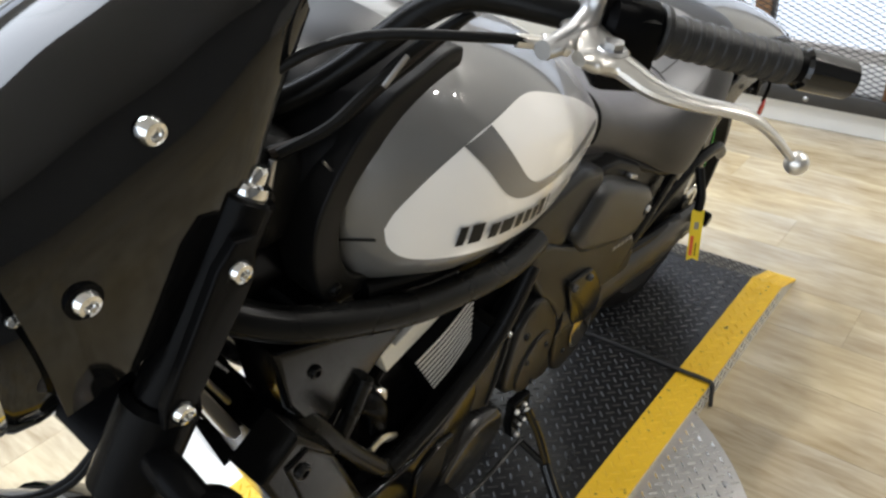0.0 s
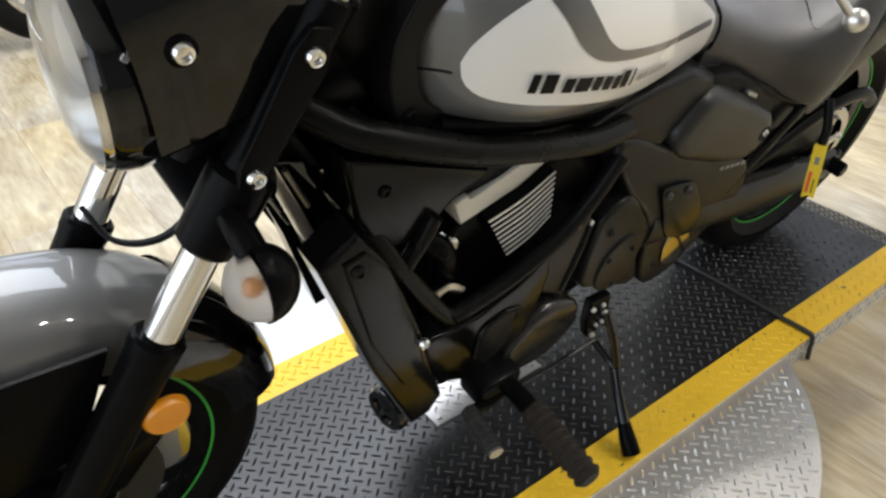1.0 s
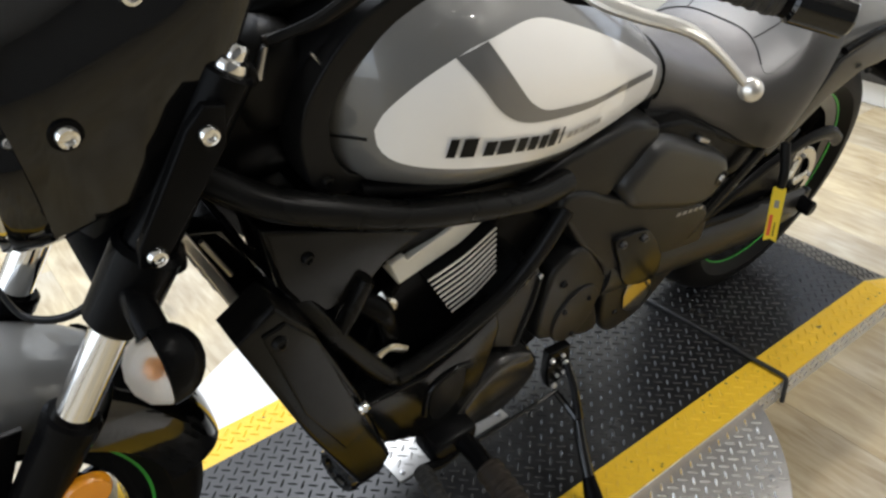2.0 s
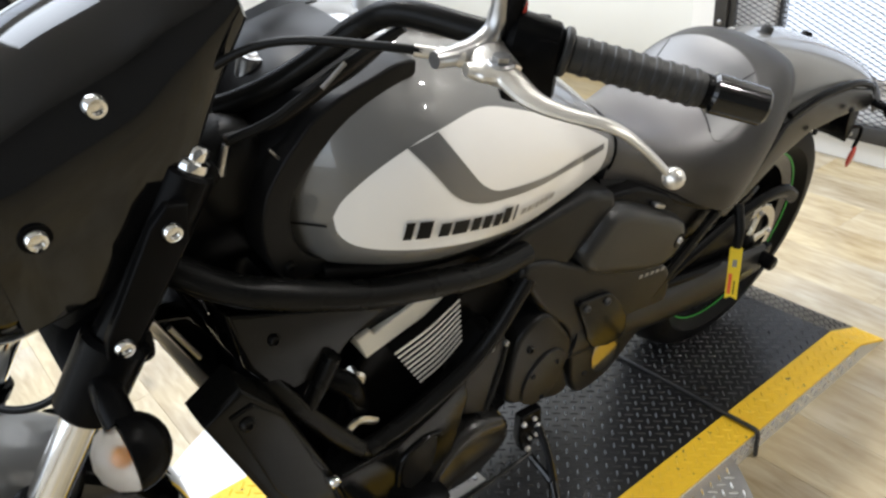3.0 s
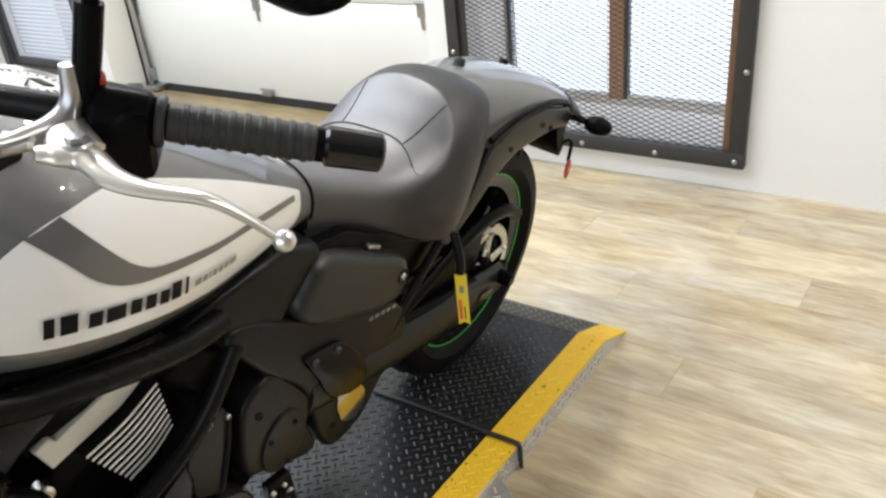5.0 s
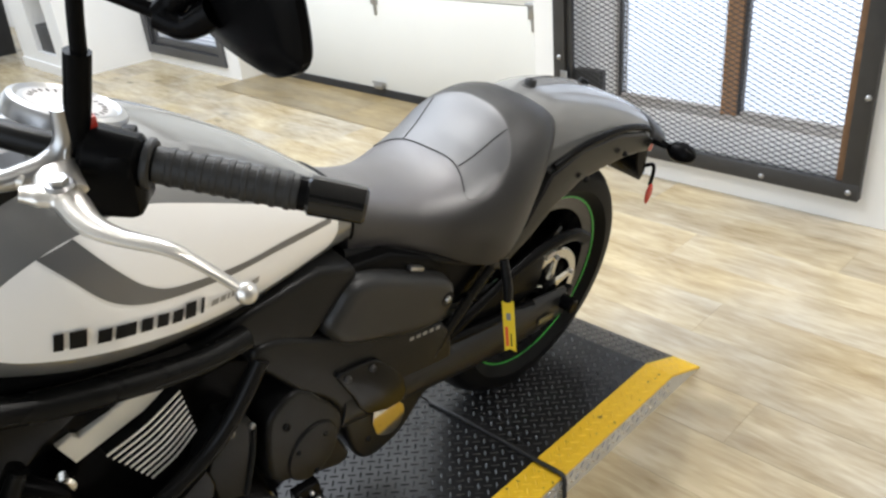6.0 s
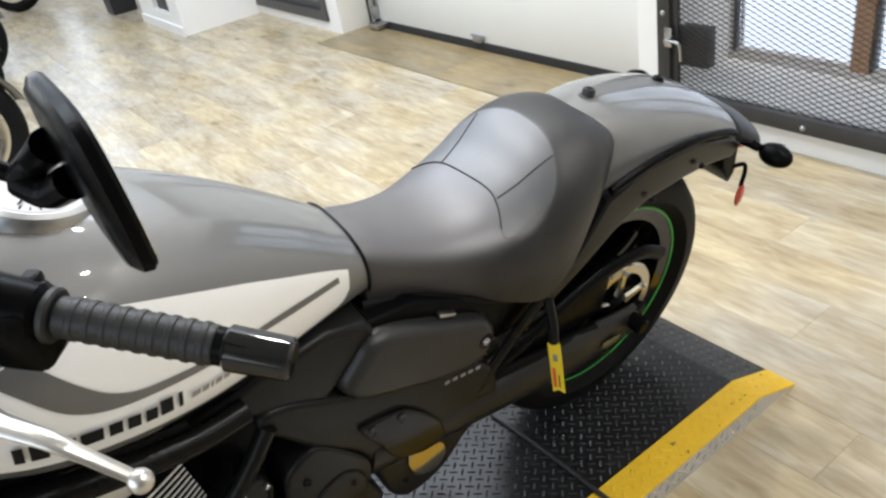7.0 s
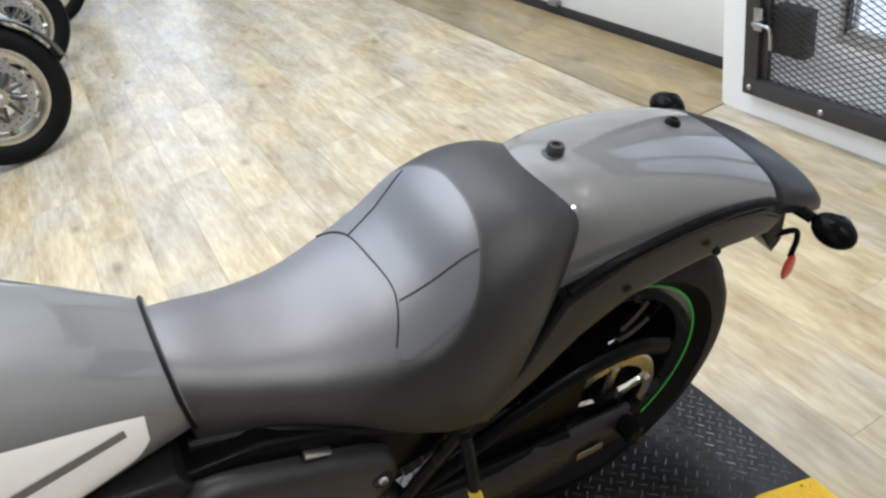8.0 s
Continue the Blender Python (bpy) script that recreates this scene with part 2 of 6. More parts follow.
M_GATE = mat("gate_steel", (0.045, 0.044, 0.043), 0.5, metal=0.4, vary=0.35, scale=10, bump=0.0005, bscale=120, rvary=0.1)
M_SEAL = mat("door_seal", (0.02, 0.02, 0.02), 0.6, vary=0.2)
M_CEIL = mat("ceiling_paint", (0.55, 0.55, 0.545), 0.8, vary=0.03, scale=2, bump=0.0006, bscale=60)
M_WINP = mat("whitewashed_wood", (0.5, 0.47, 0.44), 0.6, vary=0.25, scale=8, stretch=(8, 1, 8), fine=0.25)
M_MESH = mat("mesh_steel", (0.05, 0.049, 0.048), 0.45, metal=0.5, vary=0.3, scale=20)
M_WINW = mat("window_wood", (0.34, 0.18, 0.085), 0.5, vary=0.3, scale=6, stretch=(8, 8, 1), fine=0.2)
M_WING = mat("window_grey", (0.075, 0.075, 0.078), 0.4, metal=0.5, vary=0.1)
M_GLASS = glass("pane_glass", (0.95, 0.97, 1.0))
M_LENS = glass("lens_glass", (0.97, 0.93, 0.92), 0.34)
M_BIN = mat("bin_plastic", (0.012, 0.012, 0.013), 0.45, vary=0.2)
M_OAK = wood("oak_plank", (0.275, 0.21, 0.122), (0.545, 0.47, 0.338), 0.1, 0.27)
M_OAKD = wood("worn_plank", (0.15, 0.108, 0.052), (0.33, 0.26, 0.15), 0.1)
M_FLOORB = mat("floor_base", (0.08, 0.06, 0.04), 0.8, vary=0.2)
M_OUT = glow("daylight_backdrop", (0.84, 0.90, 1.0), 1.4)
M_WALLD = mat("grey_wall", (0.14, 0.14, 0.142), 0.7, vary=0.05, scale=2, bump=0.0008, bscale=90)
M_LAMP = glow("lamp_diffuser", (1.0, 0.95, 0.86), 14.0)
M_BLIND = mat("blind", (0.75, 0.78, 0.84), 0.6, vary=0.03)


# ---- mesh builders ----
def part(name, bm, material, parent=None, label="", smooth=True):
    me = bpy.data.meshes.new(name)
    bmesh.ops.recalc_face_normals(bm, faces=bm.faces)
    bm.to_mesh(me)
    bm.free()
    for p in me.polygons:
        p.use_smooth = smooth
    if smooth and me.polygons:
        me.set_sharp_from_angle(angle=radians(38))
    if material:
        me.materials.append(material)
    ob = new(name, me)
    if parent:
        ob.parent = parent
    if label:
        tagged(ob, label)
    return ob


def thing(name, m, label, category, group="", kind=""):
    ob = new(name)
    ob.empty_display_size = 0.1
    ob.matrix_world = m
    return tagged(ob, label, category, group, kind)


def add_to(bm, other):
    me = bpy.data.meshes.new("tmp")
    other.to_mesh(me)
    other.free()
    bm.from_mesh(me)
    bpy.data.meshes.remove(me)
    return bm


def box(size, at=(0, 0, 0), bevel=0.0, rot=None, segs=2):
    bm = bmesh.new()
    bmesh.ops.create_cube(bm, size=1)
    bmesh.ops.scale(bm, vec=size, verts=bm.verts)
    if bevel:
        bmesh.ops.bevel(bm, geom=list(bm.edges), offset=bevel, segments=segs, affect="EDGES", profile=0.5)
    if rot:
        bmesh.ops.transform(bm, matrix=pose(0, 0, 0, *rot), verts=bm.verts)
    bmesh.ops.translate(bm, vec=at, verts=bm.verts)
    return bm


def loft(rings, cap=True, closed=True):
    bm = bmesh.new()
    vs = [[bm.verts.new(p) for p in r] for r in rings]
    n = len(vs[0])
    for a, b in zip(vs, vs[1:]):
        for i in range(n if closed else n - 1):
            j = (i + 1) % n
            bm.faces.new((a[i], a[j], b[j], b[i]))
    if cap and closed:
        bm.faces.new(vs[0][::-1])
        bm.faces.new(vs[-1])
    return bm


def spline(pts, per=8, closed=False):
    """Points along a Catmull-Rom curve."""
    P = [Vector(p) for p in pts]
    n = len(P)
    out = []
    for i in range(n if closed else n - 1):
        p1, p2 = P[i], P[(i + 1) % n]
        p0 = P[i - 1] if (closed or i) else p1 * 2 - p2
        p3 = P[(i + 2) % n] if (closed or i + 2 < n) else p2 * 2 - p1
        for k in range(per):
            t = k / per
            out.append(0.5 * ((2 * p1) + (p2 - p0) * t + (2 * p0 - 5 * p1 + 4 * p2 - p3) * t * t + (3 * p1 - p0 - 3 * p2 + p3) * t ** 3))
    if not closed:
        out.append(P[-1])
    return out


def tube(pts, r, seg=14, per=6, smooth=True, flat=1.0, flat_axis=(0, 1, 0)):
    """A round rod along the points; r: one radius, or several spread evenly along it."""
    path = spline(pts, per) if smooth and len(pts) > 2 else [Vector(p) for p in pts]
    rs = (r, r) if isinstance(r, (int, float)) else r
    rings, side = [], None
    for i, p in enumerate(path):
        d = (path[min(i + 1, len(path) - 1)] - path[max(i - 1, 0)]).normalized()
        ref = Vector(flat_axis) if side is None else side
        if abs(ref.dot(d)) > 0.98:
            ref = Vector((0.3, 0.1, 1))
        side = (ref - d * ref.dot(d)).normalized()
        other = d.cross(side)
        u = (len(rs) - 1) * i / (len(path) - 1)
        k0 = min(int(u), len(rs) - 2)
        rr = rs[k0] + (rs[k0 + 1] - rs[k0]) * (u - k0)
        rings.append([p + side * (math.cos(a) * rr * flat) + other * (math.sin(a) * rr) for a in (2 * math.pi * k / seg for k in range(seg))])
    return loft(rings)


def rod(a, b, r, seg=18, r2=None, bevel=0.0):
    a, b = Vector(a), Vector(b)
    d = (b - a).normalized()
    s = Vector((0, 1, 0)) if abs(d.y) < 0.9 else Vector((1, 0, 0))
    s = (s - d * s.dot(d)).normalized()
    o = d.cross(s)
    r2 = r if r2 is None else r2
    st = [(a, r), (b, r2)]
    if bevel:
        st = [(a, r - bevel), (a + d * bevel, r), (b - d * bevel, r2), (b, r2 - bevel)]
    return loft([[p + s * (math.cos(t) * q) + o * (math.sin(t) * q) for t in (2 * math.pi * k / seg for k in range(seg))] for p, q in st])


def lathe(profile, at, axis, seg=40, closed=False):
    """profile: (radius, height along the axis)."""
    ax = Vector(axis).normalized()
    s = Vector((0, 0, 1)) if abs(ax.z) < 0.9 else Vector((1, 0, 0))
    s = (s - ax * s.dot(ax)).normalized()
    o = ax.cross(s)
    at = Vector(at)
    bm = bmesh.new()
    rows = [[bm.verts.new(at + ax * h + (s * math.cos(t) + o * math.sin(t)) * max(r, 1e-5)) for t in (2 * math.pi * k / seg for k in range(seg))] for r, h in profile]
    if closed:
        rows.append(rows[0])
    for a, b in zip(rows, rows[1:]):
        for i in range(seg):
            j = (i + 1) % seg
            bm.faces.new((a[i], a[j], b[j], b[i]))
    bmesh.ops.remove_doubles(bm, verts=bm.verts, dist=2e-5)
    return bm


def prism(outline, y0, y1, bevel=0.004, smooth=0, taper=1.0):
    """A plate: an outline in x and z, between two values of y; the y1 side may be smaller."""
    pts = [(p.x, p.y) for p in spline([(*q, 0) for q in outline], smooth, True)] if smooth else outline
    cx, cz = sum(p[0] for p in pts) / len(pts), sum(p[1] for p in pts) / len(pts)
    bm = bmesh.new()
    lo = [bm.verts.new((x, y0, z)) for x, z in pts]
    hi = [bm.verts.new((cx + (x - cx) * taper, y1, cz + (z - cz) * taper)) for x, z in pts]
    n = len(pts)
    bm.faces.new(lo)
    top = bm.faces.new(hi[::-1])
    for i in range(n):
        bm.faces.new((lo[i], lo[(i + 1) % n], hi[(i + 1) % n], hi[i]))
    bmesh.ops.recalc_face_normals(bm, faces=bm.faces)
    if bevel:
        bmesh.ops.bevel(bm, geom=list(top.edges), offset=bevel, segments=3, affect="EDGES", profile=0.6)
    bmesh.ops.triangulate(bm, faces=[f for f in bm.faces if len(f.verts) > 4])
    return bm


def lerp_table(table, x):
    """Smooth values between the rows of a table whose first column falls or rises."""
    xs = [r[0] for r in table]
    if xs[0] > xs[-1]:
        table = table[::-1]
        xs = xs[::-1]
    out = []
    for c in range(1, len(table[0])):
        ys = [r[c] for r in table]
        n = len(xs)
        i = max(0, min(n - 2, next((k for k in range(n - 1) if x <= xs[k + 1]), n - 2)))
        h = xs[i + 1] - xs[i]
        t = max(0.0, min(1.0, (x - xs[i]) / h))
        def slope(k):
            if k in (0, n - 1):
                a, b = (0, 1) if k == 0 else (n - 2, n - 1)
                return (ys[b] - ys[a]) / (xs[b] - xs[a])
            return (ys[k + 1] - ys[k - 1]) / (xs[k + 1] - xs[k - 1])
        m0, m1 = slope(i) * h, slope(i + 1) * h
        out.append((2 * t ** 3 - 3 * t * t + 1) * ys[i] + (t ** 3 - 2 * t * t + t) * m0 + (-2 * t ** 3 + 3 * t * t) * ys[i + 1] + (t ** 3 - t * t) * m1)
    return out

# ---- the room ----
FLOOR = -0.058
WX = -1.64          # inner face of the rear wall
CEIL = 3.6
RX0, RX1, RY0, RY1 = -1.64, 4.6, -9.2, 5.2


def struct(name, bm, material, label, category, smooth=False):
    return tagged(part(name, bm, material, None, "", smooth), label, category, "", "structure")


def boxes(*spans):
    """One mesh of blocks, each (x0, x1, y0, y1, z0, z1)."""
    bm = bmesh.new()
    for x0, x1, y0, y1, z0, z1 in spans:
        add_to(bm, box((x1 - x0, y1 - y0, z1 - z0), ((x0 + x1) / 2, (y0 + y1) / 2, (z0 + z1) / 2)))
    return bm


floor = struct("floor", boxes((-2.3, RX1 + 0.1, RY0 - 0.1, RY1 + 0.1, FLOOR - 0.12, FLOOR - 0.006)), M_FLOORB, "wood-look plank floor of a showroom", "floor")
GO0, GO1, GTOP = -3.87, -1.37, 2.35      # garage opening
WO0, WO1, WB, WT = -1.19, -0.045, 0.10, 2.0   # opening behind the mesh gate
LW0, LW1, LWB, LWT = -5.12, -4.06, 0.05, 1.3  # window further along
wall = bmesh.new()
add_to(wall, boxes(
    (WX - 0.45, WX, WO1, RY1, FLOOR - 0.02, CEIL),
    (WX - 0.45, WX, WO0, WO1, FLOOR - 0.02, WB), (WX - 0.45, WX, WO0, WO1, WT, CEIL),
    (WX - 0.45, WX, GO1, WO0, FLOOR - 0.02, CEIL),
    (WX - 0.45, WX, GO0, GO1, GTOP, CEIL),
    (WX - 0.45, WX, LW1, GO0, FLOOR - 0.02, CEIL),
    (WX - 0.45, WX, LW0, LW1, FLOOR - 0.02, LWB), (WX - 0.45, WX, LW0, LW1, LWT, CEIL),
    (WX - 0.45, WX, RY0, LW0, FLOOR - 0.02, CEIL)))
struct("wall_west", wall, M_WALL, "white painted wall with openings", "wall")
# shop windows in the walls that the camera turns its back to
SB, ST = 0.35, 3.35
struct("wall_south", boxes((RX0 - 0.45, RX1 + 0.15, RY0 - 0.15, RY0, FLOOR - 0.02, SB), (RX0 - 0.45, RX1 + 0.15, RY0 - 0.15, RY0, ST, CEIL), (RX0 - 0.45, -1.2, RY0 - 0.15, RY0, SB, ST), (3.8, RX1 + 0.15, RY0 - 0.15, RY0, SB, ST)), M_WALL, "white painted wall with a wide shop window", "wall")
struct("window_3", boxes(*[(x, x + 0.06, RY0 - 0.1, RY0 - 0.04, SB, ST) for x in (-1.2, 0.03, 1.27, 2.5, 3.74)], (-1.2, 3.8, RY0 - 0.1, RY0 - 0.04, SB, SB + 0.06)), M_WING, "grey metal frames of a wide shop window", "window")
lamp_area("daylight_south", look((1.3, RY0 - 0.02, 1.85), (1.3, 0, 1.85)), 4.9, 2.95, SOUTH_W, (0.86, 0.92, 1.0))
struct("window_4", boxes(*[(RX1 + 0.04, RX1 + 0.1, y, y + 0.06, SB, ST) for y in (-2.5, -1.03, 0.43, 1.9, 3.34)], (RX1 + 0.04, RX1 + 0.1, -2.5, 3.4, SB, SB + 0.06)), M_WING, "grey metal frames of a wide shop window", "window")
lamp_area("daylight_east", look((RX1 + 0.02, 0.45, 1.85), (0, 0.45, 1.85)), 5.8, 2.95, EAST_W, (0.86, 0.92, 1.0))
# unseen wall, darkened so little light bounces onto the bike's left side
struct("wall_north", boxes((RX0 - 0.45, RX1 + 0.15, RY1, RY1 + 0.15, FLOOR - 0.02, CEIL)), M_WALLD, "plain unseen wall, dark grey to dim the light from that side", "wall")
struct("wall_east", boxes((RX1, RX1 + 0.15, RY0, RY1, FLOOR - 0.02, SB), (RX1, RX1 + 0.15, RY0, RY1, ST, CEIL), (RX1, RX1 + 0.15, RY0, -2.5, SB, ST), (RX1, RX1 + 0.15, 3.4, RY1, SB, ST)), M_WALL, "white painted wall with a wide shop window", "wall")
# roof light over the parked motorcycles
ROOF = ((-1.45, 2.2, -3.6, -1.5), (-1.45, 3.0, -8.0, -4.6))
for i, (x0, x1, y0, y1) in enumerate(ROOF):
    bars = [(x0 + (x1 - x0) * k / 3 - 0.02, x0 + (x1 - x0) * k / 3 + 0.02, y0, y1, CEIL + 0.03, CEIL + 0.09) for k in (1, 2)]
    struct("window_%d" % (5 + i), boxes(*bars, (x0, x1, y0 - 0.03, y0, CEIL - 0.01, CEIL + 0.1), (x0, x1, y1, y1 + 0.03, CEIL - 0.01, CEIL + 0.1)), M_WING, "grey glazing bars of a roof light", "window")
    lamp_area("daylight_roof", pose((x0 + x1) / 2, (y0 + y1) / 2, CEIL + 0.02), x1 - x0, y1 - y0, SKY_W * (1.3, 0.33)[i] * (x1 - x0) * (y1 - y0), (0.84, 0.91, 1.0))
C0, C1 = RX0 - 0.45, RX1 + 0.15
struct("ceiling", boxes((C0, C1, RY0 - 0.15, -8.0, CEIL, CEIL + 0.1), (C0, -1.45, -8.0, -4.6, CEIL, CEIL + 0.1), (3.0, C1, -8.0, -4.6, CEIL, CEIL + 0.1), (C0, C1, -4.6, -3.6, CEIL, CEIL + 0.1), (C0, -1.45, -3.6, -1.5, CEIL, CEIL + 0.1), (2.2, C1, -3.6, -1.5, CEIL, CEIL + 0.1), (C0, C1, -1.5, RY1 + 0.15, CEIL, CEIL + 0.1)), M_CEIL, "plain white ceiling", "ceiling")

# ceiling lamps, all out of view: round discs in rims
# first, second and last are made up to brighten floor, wall and fender
for lx, ly, lw in [(0.9, -1.2, 1.35), (-1.0, -1.0, 1.45), (-0.4, 2.5, 1.1), (-1.4, 3.2, 1.1), (-1.15, 1.3, 1.5)]:
    cl = thing("ceiling_light", pose(lx, ly, CEIL), "round white recessed ceiling light, out of view, switched on", "ceiling light", "ceiling lights")
    part("rim", lathe([(0.075, -0.001), (0.1, -0.001), (0.1, -0.014), (0.078, -0.018), (0.075, -0.001)], (0, 0, 0), (0, 0, 1), 32), M_CEIL, cl)
    part("diffuser", lathe([(0.0, -0.008), (0.074, -0.008), (0.074, -0.002)], (0, 0, 0), (0, 0, 1), 32), M_LAMP, cl, "glowing diffuser")
    lamp_area("lamp", pose(lx, ly, CEIL - 0.025), 0.15, 0.15, LAMP_W * lw, (1.0, 0.97, 0.93), "DISK")

# garage door in its recess
DX = -1.86
gd = thing("garage_door", pose(DX, 0, FLOOR), "white sectional garage door, closed, with black bottom seal", "garage door", "", "structure")
zz, k = 0.045, 0
while zz < 2.4:
    part("door_panel", box((0.045, GO1 - GO0 + 0.16, 0.536), (-0.022, (GO0 + GO1) / 2, zz + 0.268), 0.004), M_DOOR, gd)
    zz += 0.54
part("bottom_seal", boxes((-0.05, 0.006, GO0 - 0.05, GO1 + 0.05, 0.0, 0.045)), M_SEAL, gd, "black rubber bottom seal", False)
for hz in (0.585, 1.125):
    for hy in (-1.55, -2.67, -3.76):
        h = add_to(box((0.012, 0.05, 0.075), (0.007, hy, hz - 0.02), 0.002), rod((0.016, hy - 0.03, hz + 0.01), (0.016, hy + 0.03, hz + 0.01), 0.009, 12))
        part("hinge", add_to(h, box((0.006, 0.02, 0.07), (0.004, hy, hz - 0.08), 0.001)), M_STEEL, gd, "steel hinge")
part("lift_handle", add_to(box((0.03, 0.075, 0.03), (0.016, -2.7, 0.065), 0.006), box((0.012, 0.11, 0.012), (0.02, -2.7, 0.085), 0.003)), M_STEEL, gd, "small steel lift handle")
tr = boxes((0.0, 0.05, -3.80, -3.775, 0.02, 2.3), (0.045, 0.05, -3.80, -3.73, 0.02, 2.3))
part("track", tr, M_STEEL, gd, "vertical steel door track", False)
part("track_bracket", add_to(box((0.07, 0.012, 0.09), (0.03, -3.74, 0.1), 0.003), box((0.1, 0.1, 0.035), (0.04, -3.70, 0.03), 0.006)), M_STEEL, gd, "galvanised roller bracket")
part("track_foot", box((0.03, 0.05, 0.16), (0.03, -1.45, 0.12), 0.004), M_STEEL, gd)
struct("door_recess", boxes((DX - 0.25, DX - 0.06, GO0 - 0.1, GO1 + 0.1, FLOOR, GTOP + 0.1)), M_JAMB, "cream painted recess", "wall")
struct("trim", boxes((DX + 0.01, WX + 0.003, GO0 - 0.005, GO0 + 0.003, FLOOR, GTOP)), M_JAMB, "cream painted jamb of the garage opening", "trim")

# mesh gate on the wall
GX = WX + 0.02
gate = thing("security_gate", pose(GX, 0, 0), "dark steel security gate with diamond mesh, closed", "gate")
G0, G1, GB, GT = -1.245, 0.012, 0.035, 2.05
FW = 0.058
part("stile", box((0.03, FW, GT - GB), (0, G1 - FW / 2, (GT + GB) / 2), 0.003), M_GATE, gate)
part("stile", box((0.03, FW, GT - GB), (0, G0 + FW / 2, (GT + GB) / 2), 0.003), M_GATE, gate)
part("bottom_rail", box((0.034, G1 - G0, FW), (0, (G0 + G1) / 2, GB + FW / 2), 0.003), M_GATE, gate)
part("top_rail", box((0.034, G1 - G0, FW), (0, (G0 + G1) / 2, GT - FW / 2), 0.003), M_GATE, gate)
part("angle_iron", box((0.02, 0.028, GT - GB - 0.1), (-0.012, G1 - FW - 0.012, (GT + GB) / 2), 0.002), M_RUST, gate, "rusty inner angle iron")
part("inner_stile", box((0.02, 0.028, GT - GB - 0.1), (-0.012, G0 + FW + 0.012, (GT + GB) / 2), 0.002), M_GATE, gate)
# expanded metal: two families of slanted strands
mv, mf = [], []


def strand(y0, z0, y1, z1, t=0.0023, d=0.0018):
    v = Vector((0, y1 - y0, z1 - z0)).normalized()
    s = Vector((0, -v.z, v.y)) * t
    b = len(mv)
    for y, z in ((y0, z0), (y1, z1)):
        for sx, ss in ((-d, -1), (d, -1), (d, 1), (-d, 1)):
            mv.append((sx - 0.008, y + s.y * ss * 0.5, z + s.z * ss * 0.5))
    for i in range(4):
        j = (i + 1) % 4
        mf.append((b + i, b + j, b + 4 + j, b + 4 + i))


PY, PZ = 0.0435, 0.0195
my0, my1, mz0, mz1 = G0 + FW - 0.005, G1 - FW + 0.005, GB + FW - 0.008, 1.25
ny, nz = int((my1 - my0) / PY), int((mz1 - mz0) / PZ)
for iz in range(nz):
    for iy in range(ny):
        y0, z0 = my0 + iy * PY, mz0 + iz * PZ
        strand(y0, z0 + PZ / 2, y0 + PY / 2, z0 + PZ)
        strand(y0 + PY / 2, z0 + PZ, y0 + PY, z0 + PZ / 2)
        strand(y0, z0 + PZ / 2, y0 + PY / 2, z0)
        strand(y0 + PY / 2, z0, y0 + PY, z0 + PZ / 2)
mm = bpy.data.meshes.new("mesh_panel")
mm.from_pydata(mv, [], mf)
mm.materials.append(M_MESH)
mp_ob = new("mesh_panel", mm)
mp_ob.parent = gate
for by, bz in [(-0.02, 0.062), (-0.005, 0.39), (-0.005, 0.72), (-0.005, 1.05), (-0.317, 0.058), (-0.62, 0.058), (-0.93, 0.058), (-1.215, 0.062), (-1.215, 0.39), (-1.215, 0.72)]:
    part("bolt", lathe([(0.0, 0.024), (0.006, 0.023), (0.010, 0.019), (0.011, 0.015)], (0, by, bz), (1, 0, 0), 12), M_STEEL, gate, "round bolt head")
lock = part("lock_box", box((0.05, 0.13, 0.155), (-0.042, -1.10, 0.262), 0.006), M_GATE, gate, "black steel lock box")
part("lever_handle", add_to(rod((0.01, -1.175, 0.30), (0.055, -1.175, 0.30), 0.008, 12), add_to(tube([(0.05, -1.175, 0.30), (0.052, -1.14, 0.30), (0.052, -1.11, 0.292), (0.05, -1.105, 0.23)], 0.006, 10), box((0.008, 0.035, 0.075), (0.016, -1.19, 0.30), 0.003))), M_STEEL, lock, "bright lever handle")

# window behind the gate
WINX = -2.02
win = thing("window_1", pose(WINX, 0, 0), "daylit window with brown wooden posts and grey frames", "window", "", "structure")
for y0, y1, wm_ in ((-1.26, -1.185, M_WINP), (-0.68, -0.615, M_WINW), (-0.05, 0.02, M_WINP)):
    part("post", boxes((-0.05, 0.03, y0, y1, WB, WT)), wm_, win, "brown wooden post" if wm_ is M_WINW else "pale weathered wooden post", False)
part("window_sill", boxes((-0.05, 0.04, -1.26, 0.02, WB - 0.01, WB + 0.022)), M_WINP, win, "pale weathered wooden sill", False)
for a, b in ((-1.185, -0.68), (-0.615, -0.05)):
    part("window_frame", boxes((-0.02, 0.015, a, a + 0.016, WB + 0.022, WT)), M_WING, win, "grey metal frame", False)
    part("bottom_rail", boxes((-0.02, 0.018, a + 0.016, b, WB + 0.022, WB + 0.036)), M_WINP, win, "pale weathered bottom rail", False)
    pane = part("pane", boxes((-0.006, 0.0, a + 0.02, b - 0.02, WB + 0.05, WT)), M_GLASS, win, "clear pane", False)
    pane.visible_shadow = False
